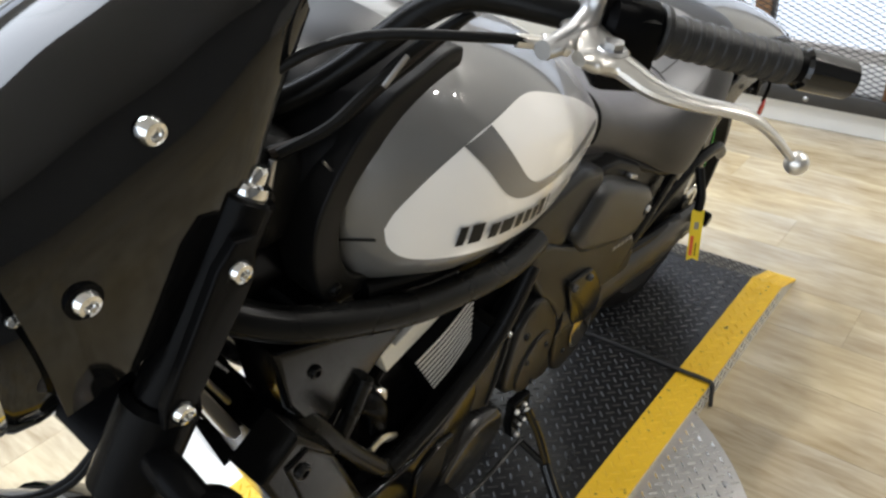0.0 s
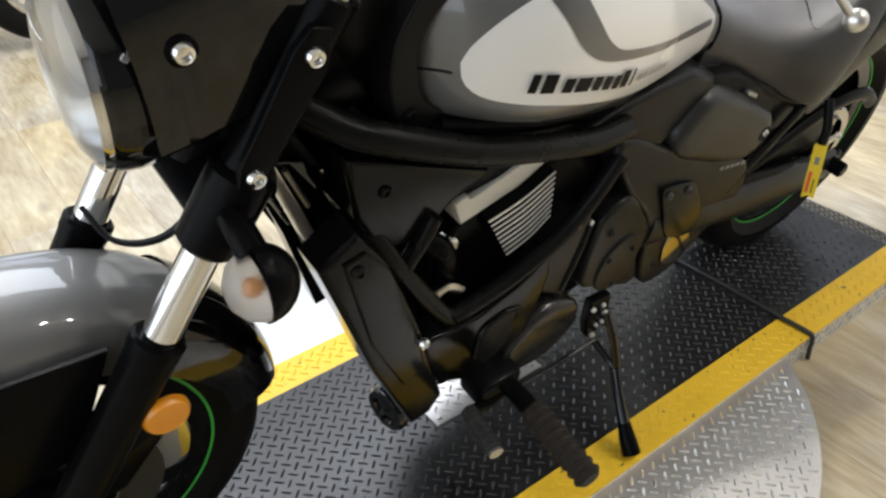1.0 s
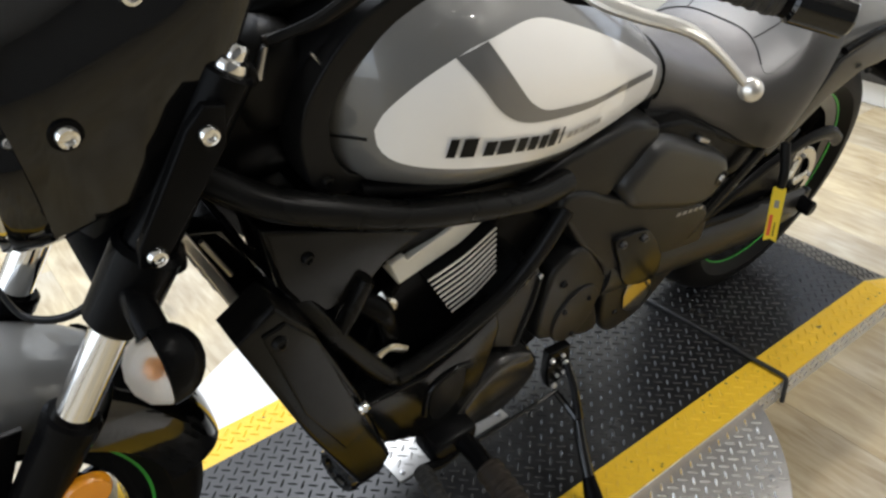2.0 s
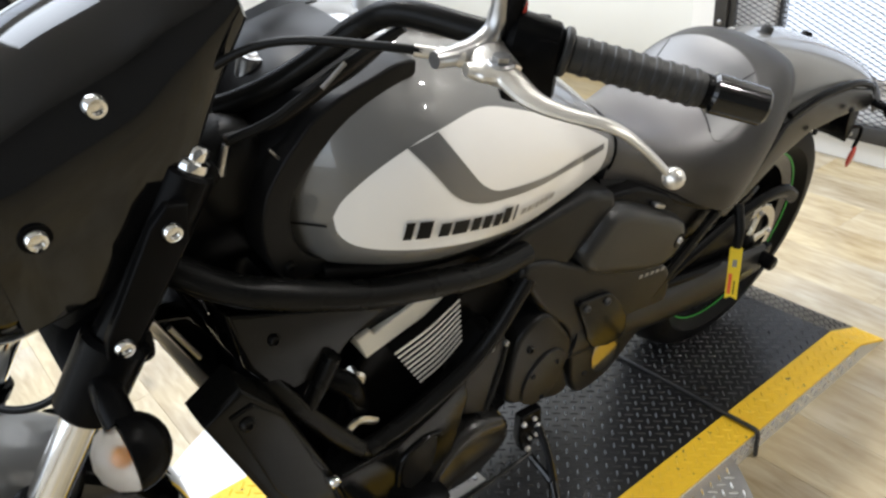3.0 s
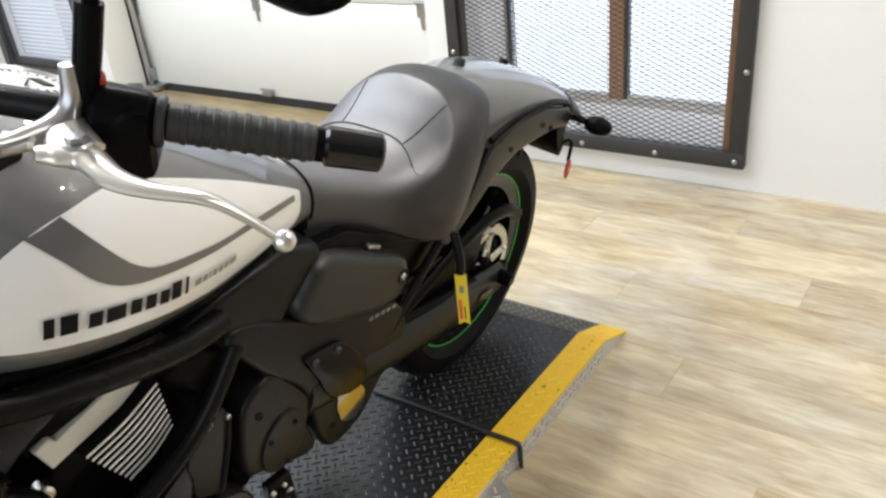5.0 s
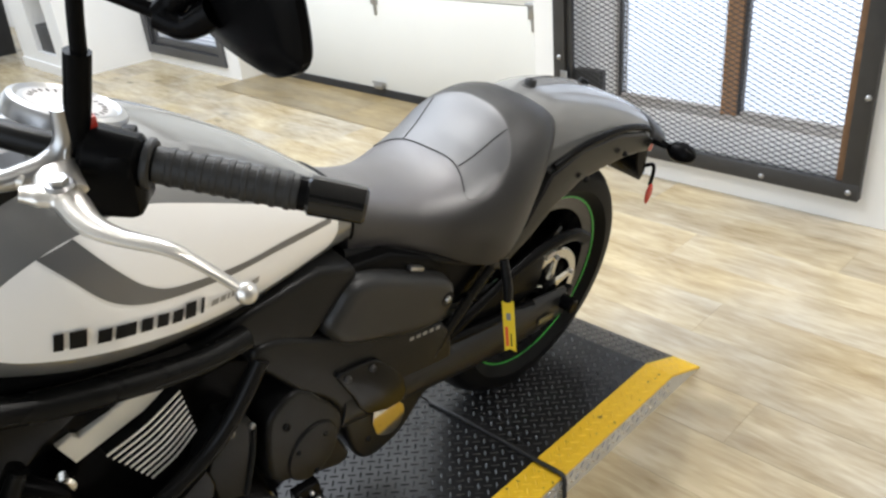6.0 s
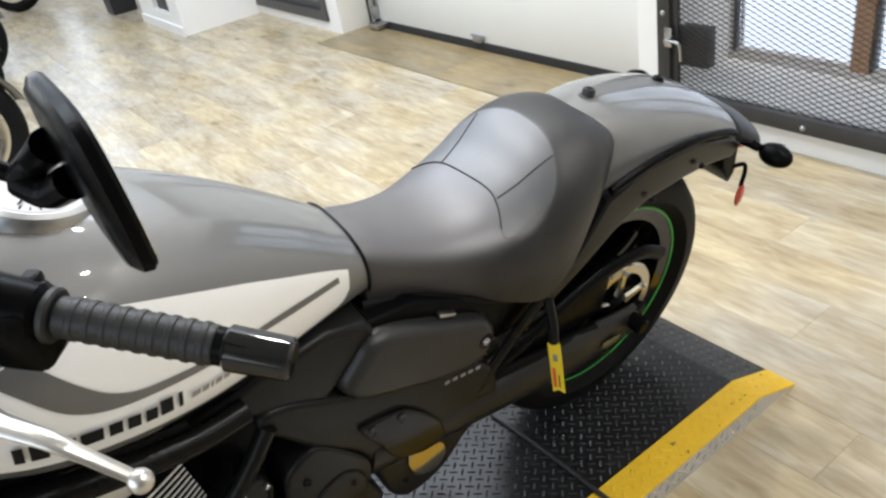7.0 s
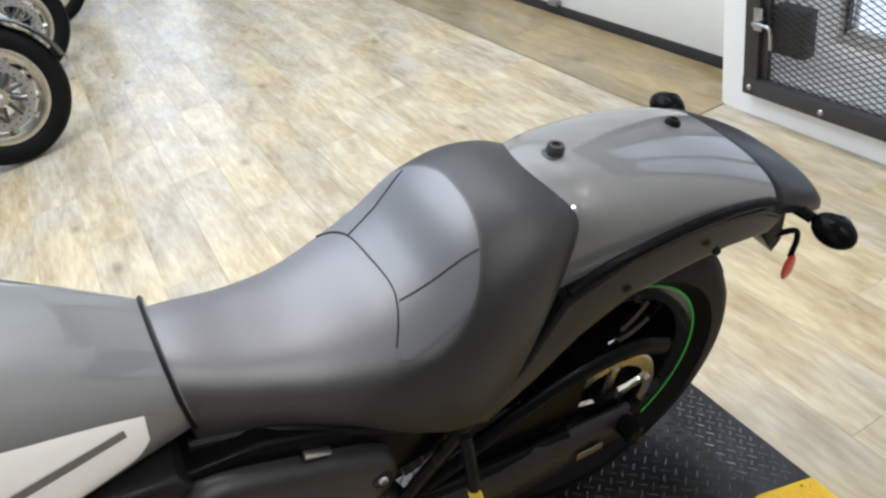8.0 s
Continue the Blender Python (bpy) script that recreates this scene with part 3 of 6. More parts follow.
# window further along the wall
lw = thing("window_2", pose(WX, 0, 0), "window with dark grey frame and pale blinds", "window", "", "structure")
for f in ((0.0, 0.02), (-0.035, -0.01)):
    o = 0.0 if f[0] == 0 else 0.05
    part("window_frame", boxes((f[0], f[1], LW0 - 0.03 + o, LW0 + 0.035 + o, LWB - 0.04 + o, LWT), (f[0], f[1], LW1 - 0.035 - o, LW1 + 0.03 - o, LWB - 0.04 + o, LWT), (f[0], f[1], LW0 + 0.035 + o, LW1 - 0.035 - o, LWB - 0.04 + o, LWB + 0.025 + o)), M_WING, lw, "dark grey frame", False)
pane = part("pane", boxes((-0.05, -0.045, LW0, LW1, LWB, LWT)), M_GLASS, lw, "clear pane", False)
pane.visible_shadow = False
for i in range(44):
    part("slat", box((0.003, LW1 - LW0, 0.024), (-0.12, (LW0 + LW1) / 2, LWB + 0.015 + i * 0.028), 0, (0, 24, 0)), M_BLIND, lw, "", False)
tagged(part("backdrop", boxes((-3.6, -3.55, -7.0, 2.0, -1.0, 4.0)), M_OUT, None, "", False), "bright hazy daylight outside the windows", "daylight", "", "structure")

# white boxed-out wall niche and waste bin far along the wall
nb = bmesh.new()
add_to(nb, boxes((WX, -1.02, -6.12, -5.76, FLOOR, 1.1), (WX, -1.02, -5.38, -5.17, FLOOR, 1.1), (WX, -1.02, -5.76, -5.38, FLOOR, 0.085), (WX, -1.02, -5.76, -5.38, 0.62, 1.1), (WX, -1.45, -5.76, -5.38, 0.085, 0.62)))
struct("niche_cabinet", nb, M_WALL, "white boxed-out cabinet with an open niche", "cabinet")
struct("baseboard", boxes((-1.02, -1.005, -6.12, -5.16, FLOOR, FLOOR + 0.07)), M_WALL, "white skirting of the cabinet", "baseboard")
tagged(part("speaker_box", box((0.3, 0.33, 0.2), (-1.20, -5.57, 0.1855), 0.008), M_BIN), "black box standing in the white niche", "box")
bn = thing("waste_bin", pose(-1.045, -6.85, FLOOR), "black plastic waste bin on the floor", "bin")
part("body", loft([[(sx * w, sy * w, z) for sx, sy in ((-1, -1), (1, -1), (1, 1), (-1, 1))] for w, z in ((0.105, 0), (0.13, 0.55))]), M_BIN, bn, "", False)
part("rim", box((0.275, 0.275, 0.04), (0, 0, 0.56), 0.012), M_BIN, bn)

# ---- platform and turntable ----
PW0, PI0, PI1, PW1 = -0.636, -0.553, -0.076, 0.0   # outer and inner edges of the yellow strips
XR0, XR1, XF1, XF0 = -0.59, -0.453, 1.86, 2.0      # ramp foot, ramp top, and the same in front
plat = thing("display_platform", pose(0, 0, 0), "black checker-plate motorcycle platform with yellow edges", "platform")


def deck(y0, y1, x0, x1, ramp_x0=None, ramp_x1=None, t=0.006):
    """Sheet from x0 to x1, sloping to the floor at either end where asked."""
    st = []
    if ramp_x0 is not None:
        st.append((ramp_x0, FLOOR + 0.004))
    st += [(x0, 0.0), (x1, 0.0)]
    if ramp_x1 is not None:
        st.append((ramp_x1, FLOOR + 0.004))
    return loft([[(x, y0, z - t), (x, y1, z - t), (x, y1, z), (x, y0, z)] for x, z in st])


JX = 0.0
for x0, x1, r0, r1 in ((XR1, JX - 0.003, XR0, None), (JX + 0.003, XF1, None, XF0)):
    part("deck_plate", deck(PI0, PI1, x0, x1, r0, r1), M_PLATE_K, plat, "worn black checker plate", False)
    for y0, y1 in ((PW0, PI0), (PI1, PW1)):
        part("edge_strip", deck(y0, y1, x0, x1, r0, r1), M_PLATE_Y, plat, "yellow painted checker-plate edge", False)
    for ys in (PW0 + 0.004, PW1 - 0.004):
        pts = [(r0, FLOOR)] if r0 is not None else [(x0, FLOOR)]
        pts += [(x0, -0.006), (x1, -0.006)] + ([(r1, FLOOR)] if r1 is not None else [(x1, FLOOR)])
        part("side_plate", prism(pts, ys - 0.003, ys + 0.003, 0), M_PLATE_E, plat, "bare aluminium side plate", False)


def height_at(x):
    if x < XR1:
        return (x - XR1) / (XR1 - XR0) * (0 - FLOOR - 0.004)
    if x > XF1:
        return (x - XF1) / (XF0 - XF1) * (FLOOR + 0.004)
    return 0.0


def lugs(name, spots, material, parent, h=0.0019):
    """Raised lens-shaped treads; spots: (place, along, across, up)."""
    v, f = [], []
    for p, a, c, u in spots:
        b = len(v)
        L, W = 0.0114, 0.0028
        for q in (p - a * L, p - a * L * 0.5 - c * W * 0.85, p + a * L * 0.5 - c * W * 0.85, p + a * L, p + a * L * 0.5 + c * W * 0.85, p - a * L * 0.5 + c * W * 0.85, p - a * L * 0.55 + u * h, p + a * L * 0.55 + u * h):
            v.append(tuple(q))
        f += [(b, b + 1, b + 6), (b + 1, b + 2, b + 7, b + 6), (b + 2, b + 3, b + 7), (b + 3, b + 4, b + 7), (b + 4, b + 5, b + 6, b + 7), (b + 5, b, b + 6)]
    me = bpy.data.meshes.new(name)
    me.from_pydata(v, [], f)
    me.materials.append(material)
    ob = new(name, me)
    ob.parent = parent
    ob["kind"] = "stuff"
    return ob


def grid_spots(x0, x1, y0, y1, keep=None, step=0.0198, lift=0.0002, level=None):
    """Checker-plate pattern: each lozenge points at the flank of its neighbours."""
    out = []
    n = int((x1 - x0 + y1 - y0) / step) + 2
    for i in range(-n, n):
        for j in range(-n, n):
            x, y = x0 + (i - j) * step * 0.7071, y0 + (i + j) * step * 0.7071
            if not (x0 + 0.005 < x < x1 - 0.005 and y0 + 0.005 < y < y1 - 0.005) or (keep and not keep(x, y)):
                continue
            s = 1 if (i + j) % 2 else -1
            z = height_at(x) if level is None else level
            dz = (height_at(x + 0.01) - height_at(x - 0.01)) / 0.02 if level is None else 0
            a = Vector((0.7071, 0.7071 * s, 0.7071 * dz)).normalized()
            u = Vector((-dz, 0, 1)).normalized()
            out.append((Vector((x, y, z + lift)), a, u.cross(a).normalized(), u))
    return out


HX0, HX1, HY0, HY1 = 0.51, 0.775, -0.48, -0.285     # bare cover plate in the deck
lugs("tread", grid_spots(XR0 + 0.01, XF0 - 0.01, PI0, PI1, lambda x, y: not (HX0 < x < HX1 and HY0 < y < HY1) and abs(x - JX) > 0.008), M_LUG_K, plat)
lugs("edge_tread", grid_spots(XR0 + 0.01, XF0 - 0.01, PI1 + 0.004, PW1 - 0.004), M_PLATE_Y, plat)
lugs("edge_tread", grid_spots(XR0 + 0.01, XF0 - 0.01, PW0 + 0.004, PI0 - 0.004), M_PLATE_Y, plat)
side = []
for i in range(60):
    for j in range(2):
        x, z = XR1 + 0.02 + i * 0.02, -0.018 - j * 0.02
        s = 1 if (i + j) % 2 else -1
        a = Vector((0.7071, 0, 0.7071 * s))
        side.append((Vector((x, PW1 - 0.0008, z)), a, Vector((0, 1, 0)).cross(a), Vector((0, 1, 0))))
lugs("side_tread", side, M_LUG_S, plat, 0.0022)
cp = part("cover_plate", box((HX1 - HX0, HY1 - HY0, 0.004), ((HX0 + HX1) / 2, (HY0 + HY1) / 2, 0.0025), 0.0008), M_PLATE_S, plat, "bare checker-plate cover in the deck")
lugs("cover_tread", grid_spots(HX0 + 0.004, HX1 - 0.004, HY0 + 0.004, HY1 - 0.004, None, 0.0198, 0.0, 0.0046), M_PLATE_S, cp)
for bx, by in ((HX1 - 0.015, HY0 + 0.015), (HX1 - 0.015, HY1 - 0.015), (HX0 + 0.015, HY1 - 0.015)):
    part("bolt", lathe([(0.0, 0.009), (0.005, 0.008), (0.006, 0.0045)], (bx, by, 0), (0, 0, 1), 10), M_STEEL, cp)

TCX, TCY, TR, TZ = 0.606, -0.31, 0.606, -0.012
tt = thing("turntable", pose(0, 0, 0), "round bare aluminium checker-plate turntable under the platform", "turntable")
part("plate", lathe([(0.0, TZ), (TR, TZ), (TR + 0.0015, TZ - 0.002), (TR, TZ - 0.006), (TR - 0.02, TZ - 0.007), (TR - 0.02, FLOOR)], (TCX, TCY, 0), (0, 0, 1), 128), M_PLATE_S, tt, "", False)
inside = lambda x, y: (x - TCX) ** 2 + (y - TCY) ** 2 < (TR - 0.012) ** 2
lugs("tread", grid_spots(TCX - TR, TCX + TR, PW1 + 0.004, TCY + TR, inside, 0.0198, 0.0002, TZ), M_LUG_S, tt)
for ang in (28, 62, 95, 130, 205, 240, 275, 310):
    bx, by = TCX + math.cos(radians(ang)) * (TR - 0.03), TCY + math.sin(radians(ang)) * (TR - 0.03)
    part("bolt", lathe([(0.0, 0.004), (0.005, 0.003), (0.0065, 0.0)], (bx, by, TZ), (0, 0, 1), 10), M_STEEL, tt)
# black cable in the joint
tagged(part("power_cable", tube([(0.006, -0.40, 0.006), (0.001, -0.30, 0.006), (-0.001, -0.18, 0.006), (0.0, -0.078, 0.006), (0.0, -0.012, 0.007), (0.0, 0.005, 0.001), (0.003, 0.008, -0.03), (0.008, 0.011, FLOOR + 0.006)], 0.005, 10, 10), M_SEAL), "thin black cable laid across the platform joint", "cable")

# ---- the motorcycle, in its own frame: x ahead, y to its left, z up from the wheels' contact line ----
LEAN = 12.3
bike = thing("motorcycle", pose(0, -0.36, 0, -LEAN, 0, 0), "grey and white cruiser motorcycle leaning on its side stand", "motorcycle")


def bp(name, bm, material, parent=None, label="", smooth=True):
    return part(name, bm, material, parent or bike, label, smooth)


def bolt(at, axis, r=0.008, material=None, parent=None):
    """Button-head bolt with a hex socket."""
    h = r * 0.7
    return bp("bolt", lathe([(0.0, h * 0.45), (r * 0.45, h * 0.45), (r * 0.5, h), (r * 0.8, h * 0.9), (r, h * 0.35), (r, -0.003)], at, axis, 14), material or M_STEEL, parent)


RA = Vector((-0.218, 0.0, 0.314))     # rear axle
FA = Vector((1.402, -0.02, 0.315))    # front axle


def tyre_profile(R, w, rim):
    """Round-shouldered tyre section: (radius, offset)."""
    out = []
    for i in range(17):
        a = math.pi * i / 16
        y = -w / 2 * math.cos(a)
        out.append((rim + (R - rim) * (0.28 + 0.72 * math.sin(a) ** 0.62), y))
    return [(rim, -w * 0.36)] + out + [(rim, w * 0.36)]


def wheel(name, c, R, w, rim, label):
    wh = bp(name, lathe([(rim - 0.03, -w * 0.33), (rim + 0.006, -w * 0.37), (rim + 0.006, -w * 0.33), (rim - 0.012, -w * 0.26), (rim - 0.02, 0), (rim - 0.012, w * 0.26), (rim + 0.006, w * 0.33), (rim + 0.006, w * 0.37), (rim - 0.03, w * 0.33), (rim - 0.034, 0), (rim - 0.03, -w * 0.33)], c, (0, 1, 0), 72), M_GLOSS, None, label)
    bp("tyre", lathe(tyre_profile(R, w, rim), c, (0, 1, 0), 80), M_RUBBER, wh, "black road tyre")
    for s in (-1, 1):
        bp("rim_stripe", lathe([(rim - 0.001, s * w * 0.375), (rim + 0.002, s * (w * 0.375 + 0.0012)), (rim + 0.005, s * w * 0.375)], c, (0, 1, 0), 72), M_GREEN, wh, "thin green rim stripe")
    bp("hub", lathe([(0.0, -w * 0.45), (0.035, -w * 0.45), (0.045, -w * 0.3), (0.04, 0), (0.045, w * 0.3), (0.035, w * 0.45), (0.0, w * 0.45)], c, (0, 1, 0), 32), M_MATT, wh)
    for k in range(5):
        for d in (-0.13, 0.13):
            a = 2 * math.pi * k / 5 + 0.3
            p0 = c + Vector((math.cos(a + d * 0.9), 0, math.sin(a + d * 0.9))) * 0.038
            p1 = c + Vector((math.cos(a + d), 0, math.sin(a + d))) * (rim - 0.022)
            bp("spoke", tube([p0, (p0 + p1) / 2 + Vector((0, w * 0.06, 0)), p1], (0.013, 0.010), 8, 4), M_GLOSS, wh)
    return wh


rw = wheel("rear_wheel", RA, 0.308, 0.16, 0.218, "black cast rear wheel")
fw = wheel("front_wheel", FA, 0.312, 0.12, 0.228, "black cast front wheel")
# tread grooves as dark slanted cuts
for wh, c, R, w in ((rw, RA, 0.308, 0.16), (fw, FA, 0.312, 0.12)):
    gb = bmesh.new()
    for k in range(26):
        a = 2 * math.pi * k / 26
        for s in (-1, 1):
            pts = []
            for q in range(4):
                th = math.pi / 2 + s * (0.12 + q * 0.24)
                aa = a + q * 0.05 + (0.12 if s > 0 else 0)
                rr = 0.218 + (R - 0.218) * (0.28 + 0.72 * math.sin(th) ** 0.62) + 0.0004
                pts.append(c + Vector((math.cos(aa) * rr, -w / 2 * math.cos(th), math.sin(aa) * rr)))
            add_to(gb, tube(pts, 0.0016, 4, 2))
    bp("tread_groove", gb, M_INK, wh)
# brake disc of the front wheel, on its left
bp("brake_caliper", box((0.075, 0.05, 0.13), FA + Vector((-0.10, 0.085, 0.10)), 0.015, (0, -40, 0)), M_MATT, fw, "black brake caliper")
bp("brake_disc", lathe([(0.09, 0.0), (0.15, 0.0), (0.15, 0.005), (0.09, 0.005), (0.09, 0.0)], FA + Vector((0, 0.062, 0)), (0, 1, 0), 56), M_GATE, fw, "dark steel brake disc")
# disc added behind the rear spokes in place of the darkness there
bp("wheel_filler", lathe([(0.03, -0.052), (0.2, -0.05), (0.2, -0.044), (0.03, -0.046), (0.03, -0.052)], RA, (0, 1, 0), 40), M_MATT, rw, "dark disc added to black out the rear wheel's inside")
# rear sprocket, carrier and chain
sp = bp("sprocket", lathe([(0.084, 0.0), (0.105, 0.0), (0.108, 0.003), (0.105, 0.006), (0.084, 0.006), (0.084, 0.0)], RA + Vector((0, 0.088, 0)), (0, 1, 0), 60), M_ALU, rw, "bright alloy sprocket")
for k in range(5):
    a = 2 * math.pi * k / 5 + 0.5
    u, v = Vector((math.cos(a), 0, math.sin(a))), Vector((-math.sin(a), 0, math.cos(a)))
    o = RA + Vector((0, 0.09, 0))
    bp("carrier_arm", loft([[o + u * r + v * w + Vector((0, h, 0)) for w, h in ((-b, 0.0), (b, 0.0), (b * 0.7, 0.006), (-b * 0.7, 0.006))] for r, b in ((0.028, 0.013), (0.05, 0.009), (0.075, 0.008), (0.088, 0.014))]), M_ALU, sp, "", False)
    bolt(o + u * 0.088 + Vector((0, 0.006, 0)), (0, 1, 0), 0.0055, M_STEEL, sp)
bp("carrier_plate", lathe([(0.02, 0.080), (0.082, 0.078), (0.082, 0.070), (0.02, 0.070), (0.02, 0.080)], RA, (0, 1, 0), 36), M_MATT, sp)
bp("sprocket_hub", lathe([(0.0, 0.104), (0.022, 0.104), (0.026, 0.098), (0.034, 0.094), (0.034, 0.06)], RA, (0, 1, 0), 24), M_MATT, sp)
for z0, z1 in ((0.108, 0.055), (-0.108, -0.045)):
    ch = bmesh.new()
    a, b = RA + Vector((0, 0.093, z0)), Vector((0.44, 0.093, 0.40 + z1))
    n = 40
    for k in range(n):
        p = a.lerp(b, (k + 0.5) / n)
        add_to(ch, box(((b - a).length / n * 0.92, 0.014 if k % 2 else 0.01, 0.013), p))
    bp("chain", ch, M_STEEL, None, "steel drive chain", False)

# swingarm, chain guard, axle end
for s in (1, -1):
    bp("swingarm", tube([(0.42, 0.13 * s, 0.405), (0.19, 0.128 * s, 0.352), (-0.05, 0.125 * s, 0.314), (-0.24, 0.122 * s, 0.288)], (0.036, 0.039, 0.054, 0.040), 16, 6, True, 0.4), M_SWING, None, "black box-section swingarm")
    bp("axle_adjuster", box((0.07, 0.022, 0.055), (-0.235, 0.122 * s, 0.297), 0.008), M_MATT)
    bp("axle_end", rod((-0.226, 0.12 * s, 0.305), (-0.226, 0.168 * s, 0.305), 0.0175, 18, None, 0.004), M_MATT, None, "black round axle cap")
bp("decal", box((0.05, 0.003, 0.016), (-0.15, 0.147, 0.300), 0.001, (0, -8, 0)), M_DECAL, None, "small pale warning decal")
bp("chain_guard", tube([(0.16, 0.118, 0.405), (0.05, 0.118, 0.437), (-0.03, 0.118, 0.462), (-0.14, 0.118, 0.482), (-0.24, 0.118, 0.472), (-0.308, 0.116, 0.43)], 0.016, 12, 6, True, 0.7), M_MATT, None, "black arched chain guard")
bp("guard_panel", prism([(0.17, 0.40), (0.05, 0.432), (-0.03, 0.457), (-0.11, 0.472), (-0.165, 0.44), (-0.15, 0.365), (0.0, 0.345), (0.16, 0.355)], 0.100, 0.110, 0.002), M_MATT)
bp("guard_strut", tube([(0.16, 0.118, 0.40), (0.02, 0.122, 0.37), (-0.12, 0.122, 0.345)], 0.012, 10), M_MATT)
# rear shock seen through the wheel
bp("shock", add_to(rod((0.22, -0.10, 0.36), (0.10, -0.09, 0.58), 0.018), rod((0.19, -0.1, 0.42), (0.13, -0.093, 0.53), 0.03, 20, None, 0.005)), M_STEEL)

# ---- tank ----
TANK = [
    (0.943, 0.050, 0.860, 0.925, 0.808),
    (0.925, 0.090, 0.862, 0.962, 0.785),
    (0.905, 0.118, 0.862, 0.985, 0.775),
    (0.875, 0.147, 0.862, 1.002, 0.768),
    (0.80, 0.178, 0.857, 1.020, 0.746),
    (0.72, 0.182, 0.845, 1.016, 0.727),
    (0.62, 0.168, 0.825, 0.982, 0.712),
    (0.52, 0.141, 0.80, 0.926, 0.705),
    (0.43, 0.112, 0.772, 0.862, 0.703),
    (0.35, 0.086, 0.745, 0.795, 0.70),
]
NEX, NEXB = 2.35, 3.0      # roundness of the section above and below its widest line


def tank_y(x, z):
    """Half width of the tank at a place on its side."""
    w, zc, zt, zb = lerp_table(TANK, x)
    h = (z - zc) / (zt - zc) if z > zc else (zc - z) / (zc - zb)
    h = min(0.999, abs(h))
    e = NEX if z > zc else NEXB
    return w * (1 - h ** e) ** (1 / e)


def tank_ring(x, n=48, grow=0.0):
    w, zc, zt, zb = lerp_table(TANK, x)
    out = []
    for i in range(n):
        a = 2 * math.pi * i / n
        c, s = math.cos(a), math.sin(a)
        e = 2 / (NEX if s > 0 else NEXB)
        y = math.copysign(abs(c) ** e, c) * (w + grow)
        z = zc + math.copysign(abs(s) ** e, s) * ((zt - zc if s > 0 else zc - zb) + grow)
        out.append((x, y, z))
    return out


xs = [0.943 - 0.593 * (i / 48) ** 1.25 for i in range(49)]
rings = [tank_ring(x) for x in xs]
tank = bp("fuel_tank", loft(rings), M_GREY, None, "grey metallic teardrop fuel tank with white graphic")


def ribbon(name, upper, lower, off, material, parent, label="", n=40, across=6):
    """A decal band between two curves in x and z on the tank's left side."""
    def resample(c):
        p = spline([(*q, 0) for q in c], 12)
        L = [0]
        for a, b in zip(p, p[1:]):
            L.append(L[-1] + (b - a).length)
        out = []
        for k in range(n + 1):
            s = L[-1] * k / n
            i = min(next((j for j in range(len(L) - 1) if L[j + 1] >= s), len(L) - 2), len(L) - 2)
            out.append(p[i].lerp(p[i + 1], (s - L[i]) / max(L[i + 1] - L[i], 1e-9)))
        return out
    U, V = resample(upper), resample(lower)
    bm = bmesh.new()
    rows = []
    for a, b in zip(U, V):
        rows.append([])
        for k in range(across + 1):
            q = a.lerp(b, k / across)
            rows[-1].append(bm.verts.new((q.x, tank_y(q.x, q.y) + off, q.y)))
    for r0, r1 in zip(rows, rows[1:]):
        for k in range(across):
            bm.faces.new((r0[k], r0[k + 1], r1[k + 1], r1[k]))
    return bp(name, bm, material, parent, label)


TOP = [(0.892, 0.870), (0.886, 0.888), (0.874, 0.904), (0.849, 0.924), (0.816, 0.941), (0.779, 0.951), (0.71, 0.955), (0.64, 0.93), (0.55, 0.885), (0.47, 0.838), (0.42, 0.807), (0.389, 0.786)]
LOW = [(0.892, 0.870), (0.889, 0.850), (0.878, 0.836), (0.857, 0.826), (0.822, 0.818), (0.783, 0.810), (0.732, 0.796), (0.682, 0.782), (0.62, 0.768), (0.54, 0.757), (0.46, 0.747), (0.415, 0.744), (0.395, 0.757)]
ribbon("graphic_panel", TOP, LOW, 0.0012, M_WHITE, tank, "pearl white tank graphic", 60, 14)
CH_L = [(0.816, 0.942), (0.794, 0.914), (0.773, 0.885), (0.756, 0.869), (0.734, 0.856), (0.70, 0.845), (0.62, 0.827), (0.535, 0.811), (0.41, 0.782)]
CH_R = [(0.778, 0.951), (0.757, 0.919), (0.733, 0.886), (0.719, 0.872), (0.699, 0.859), (0.662, 0.848), (0.586, 0.830), (0.505, 0.815), (0.41, 0.791)]
ribbon("graphic_stripe", CH_L, CH_R, 0.0022, M_CHEV, tank, "grey hooked stripe", 50, 5)
# brand mark: plain slanted bars
def mark(x0, x1, z0, z1, dz, off, material, slant=0.012):
    ribbon("brand_mark", [(x0 - slant, z1), ((x0 + x1) / 2 - slant, (z1 + z1 + dz) / 2), (x1 - slant, z1 + dz)], [(x0, z0), ((x0 + x1) / 2, z0 + dz / 2), (x1, z0 + dz)], off, material, tank, "", 4, 3)


def base(x):
    """Foot line of the lettering along the tank's side."""
    return lerp_table([(0.831, 0.837), (0.807, 0.834), (0.788, 0.831), (0.738, 0.820), (0.689, 0.806), (0.655, 0.7985), (0.60, 0.789), (0.54, 0.780)], x)[0]


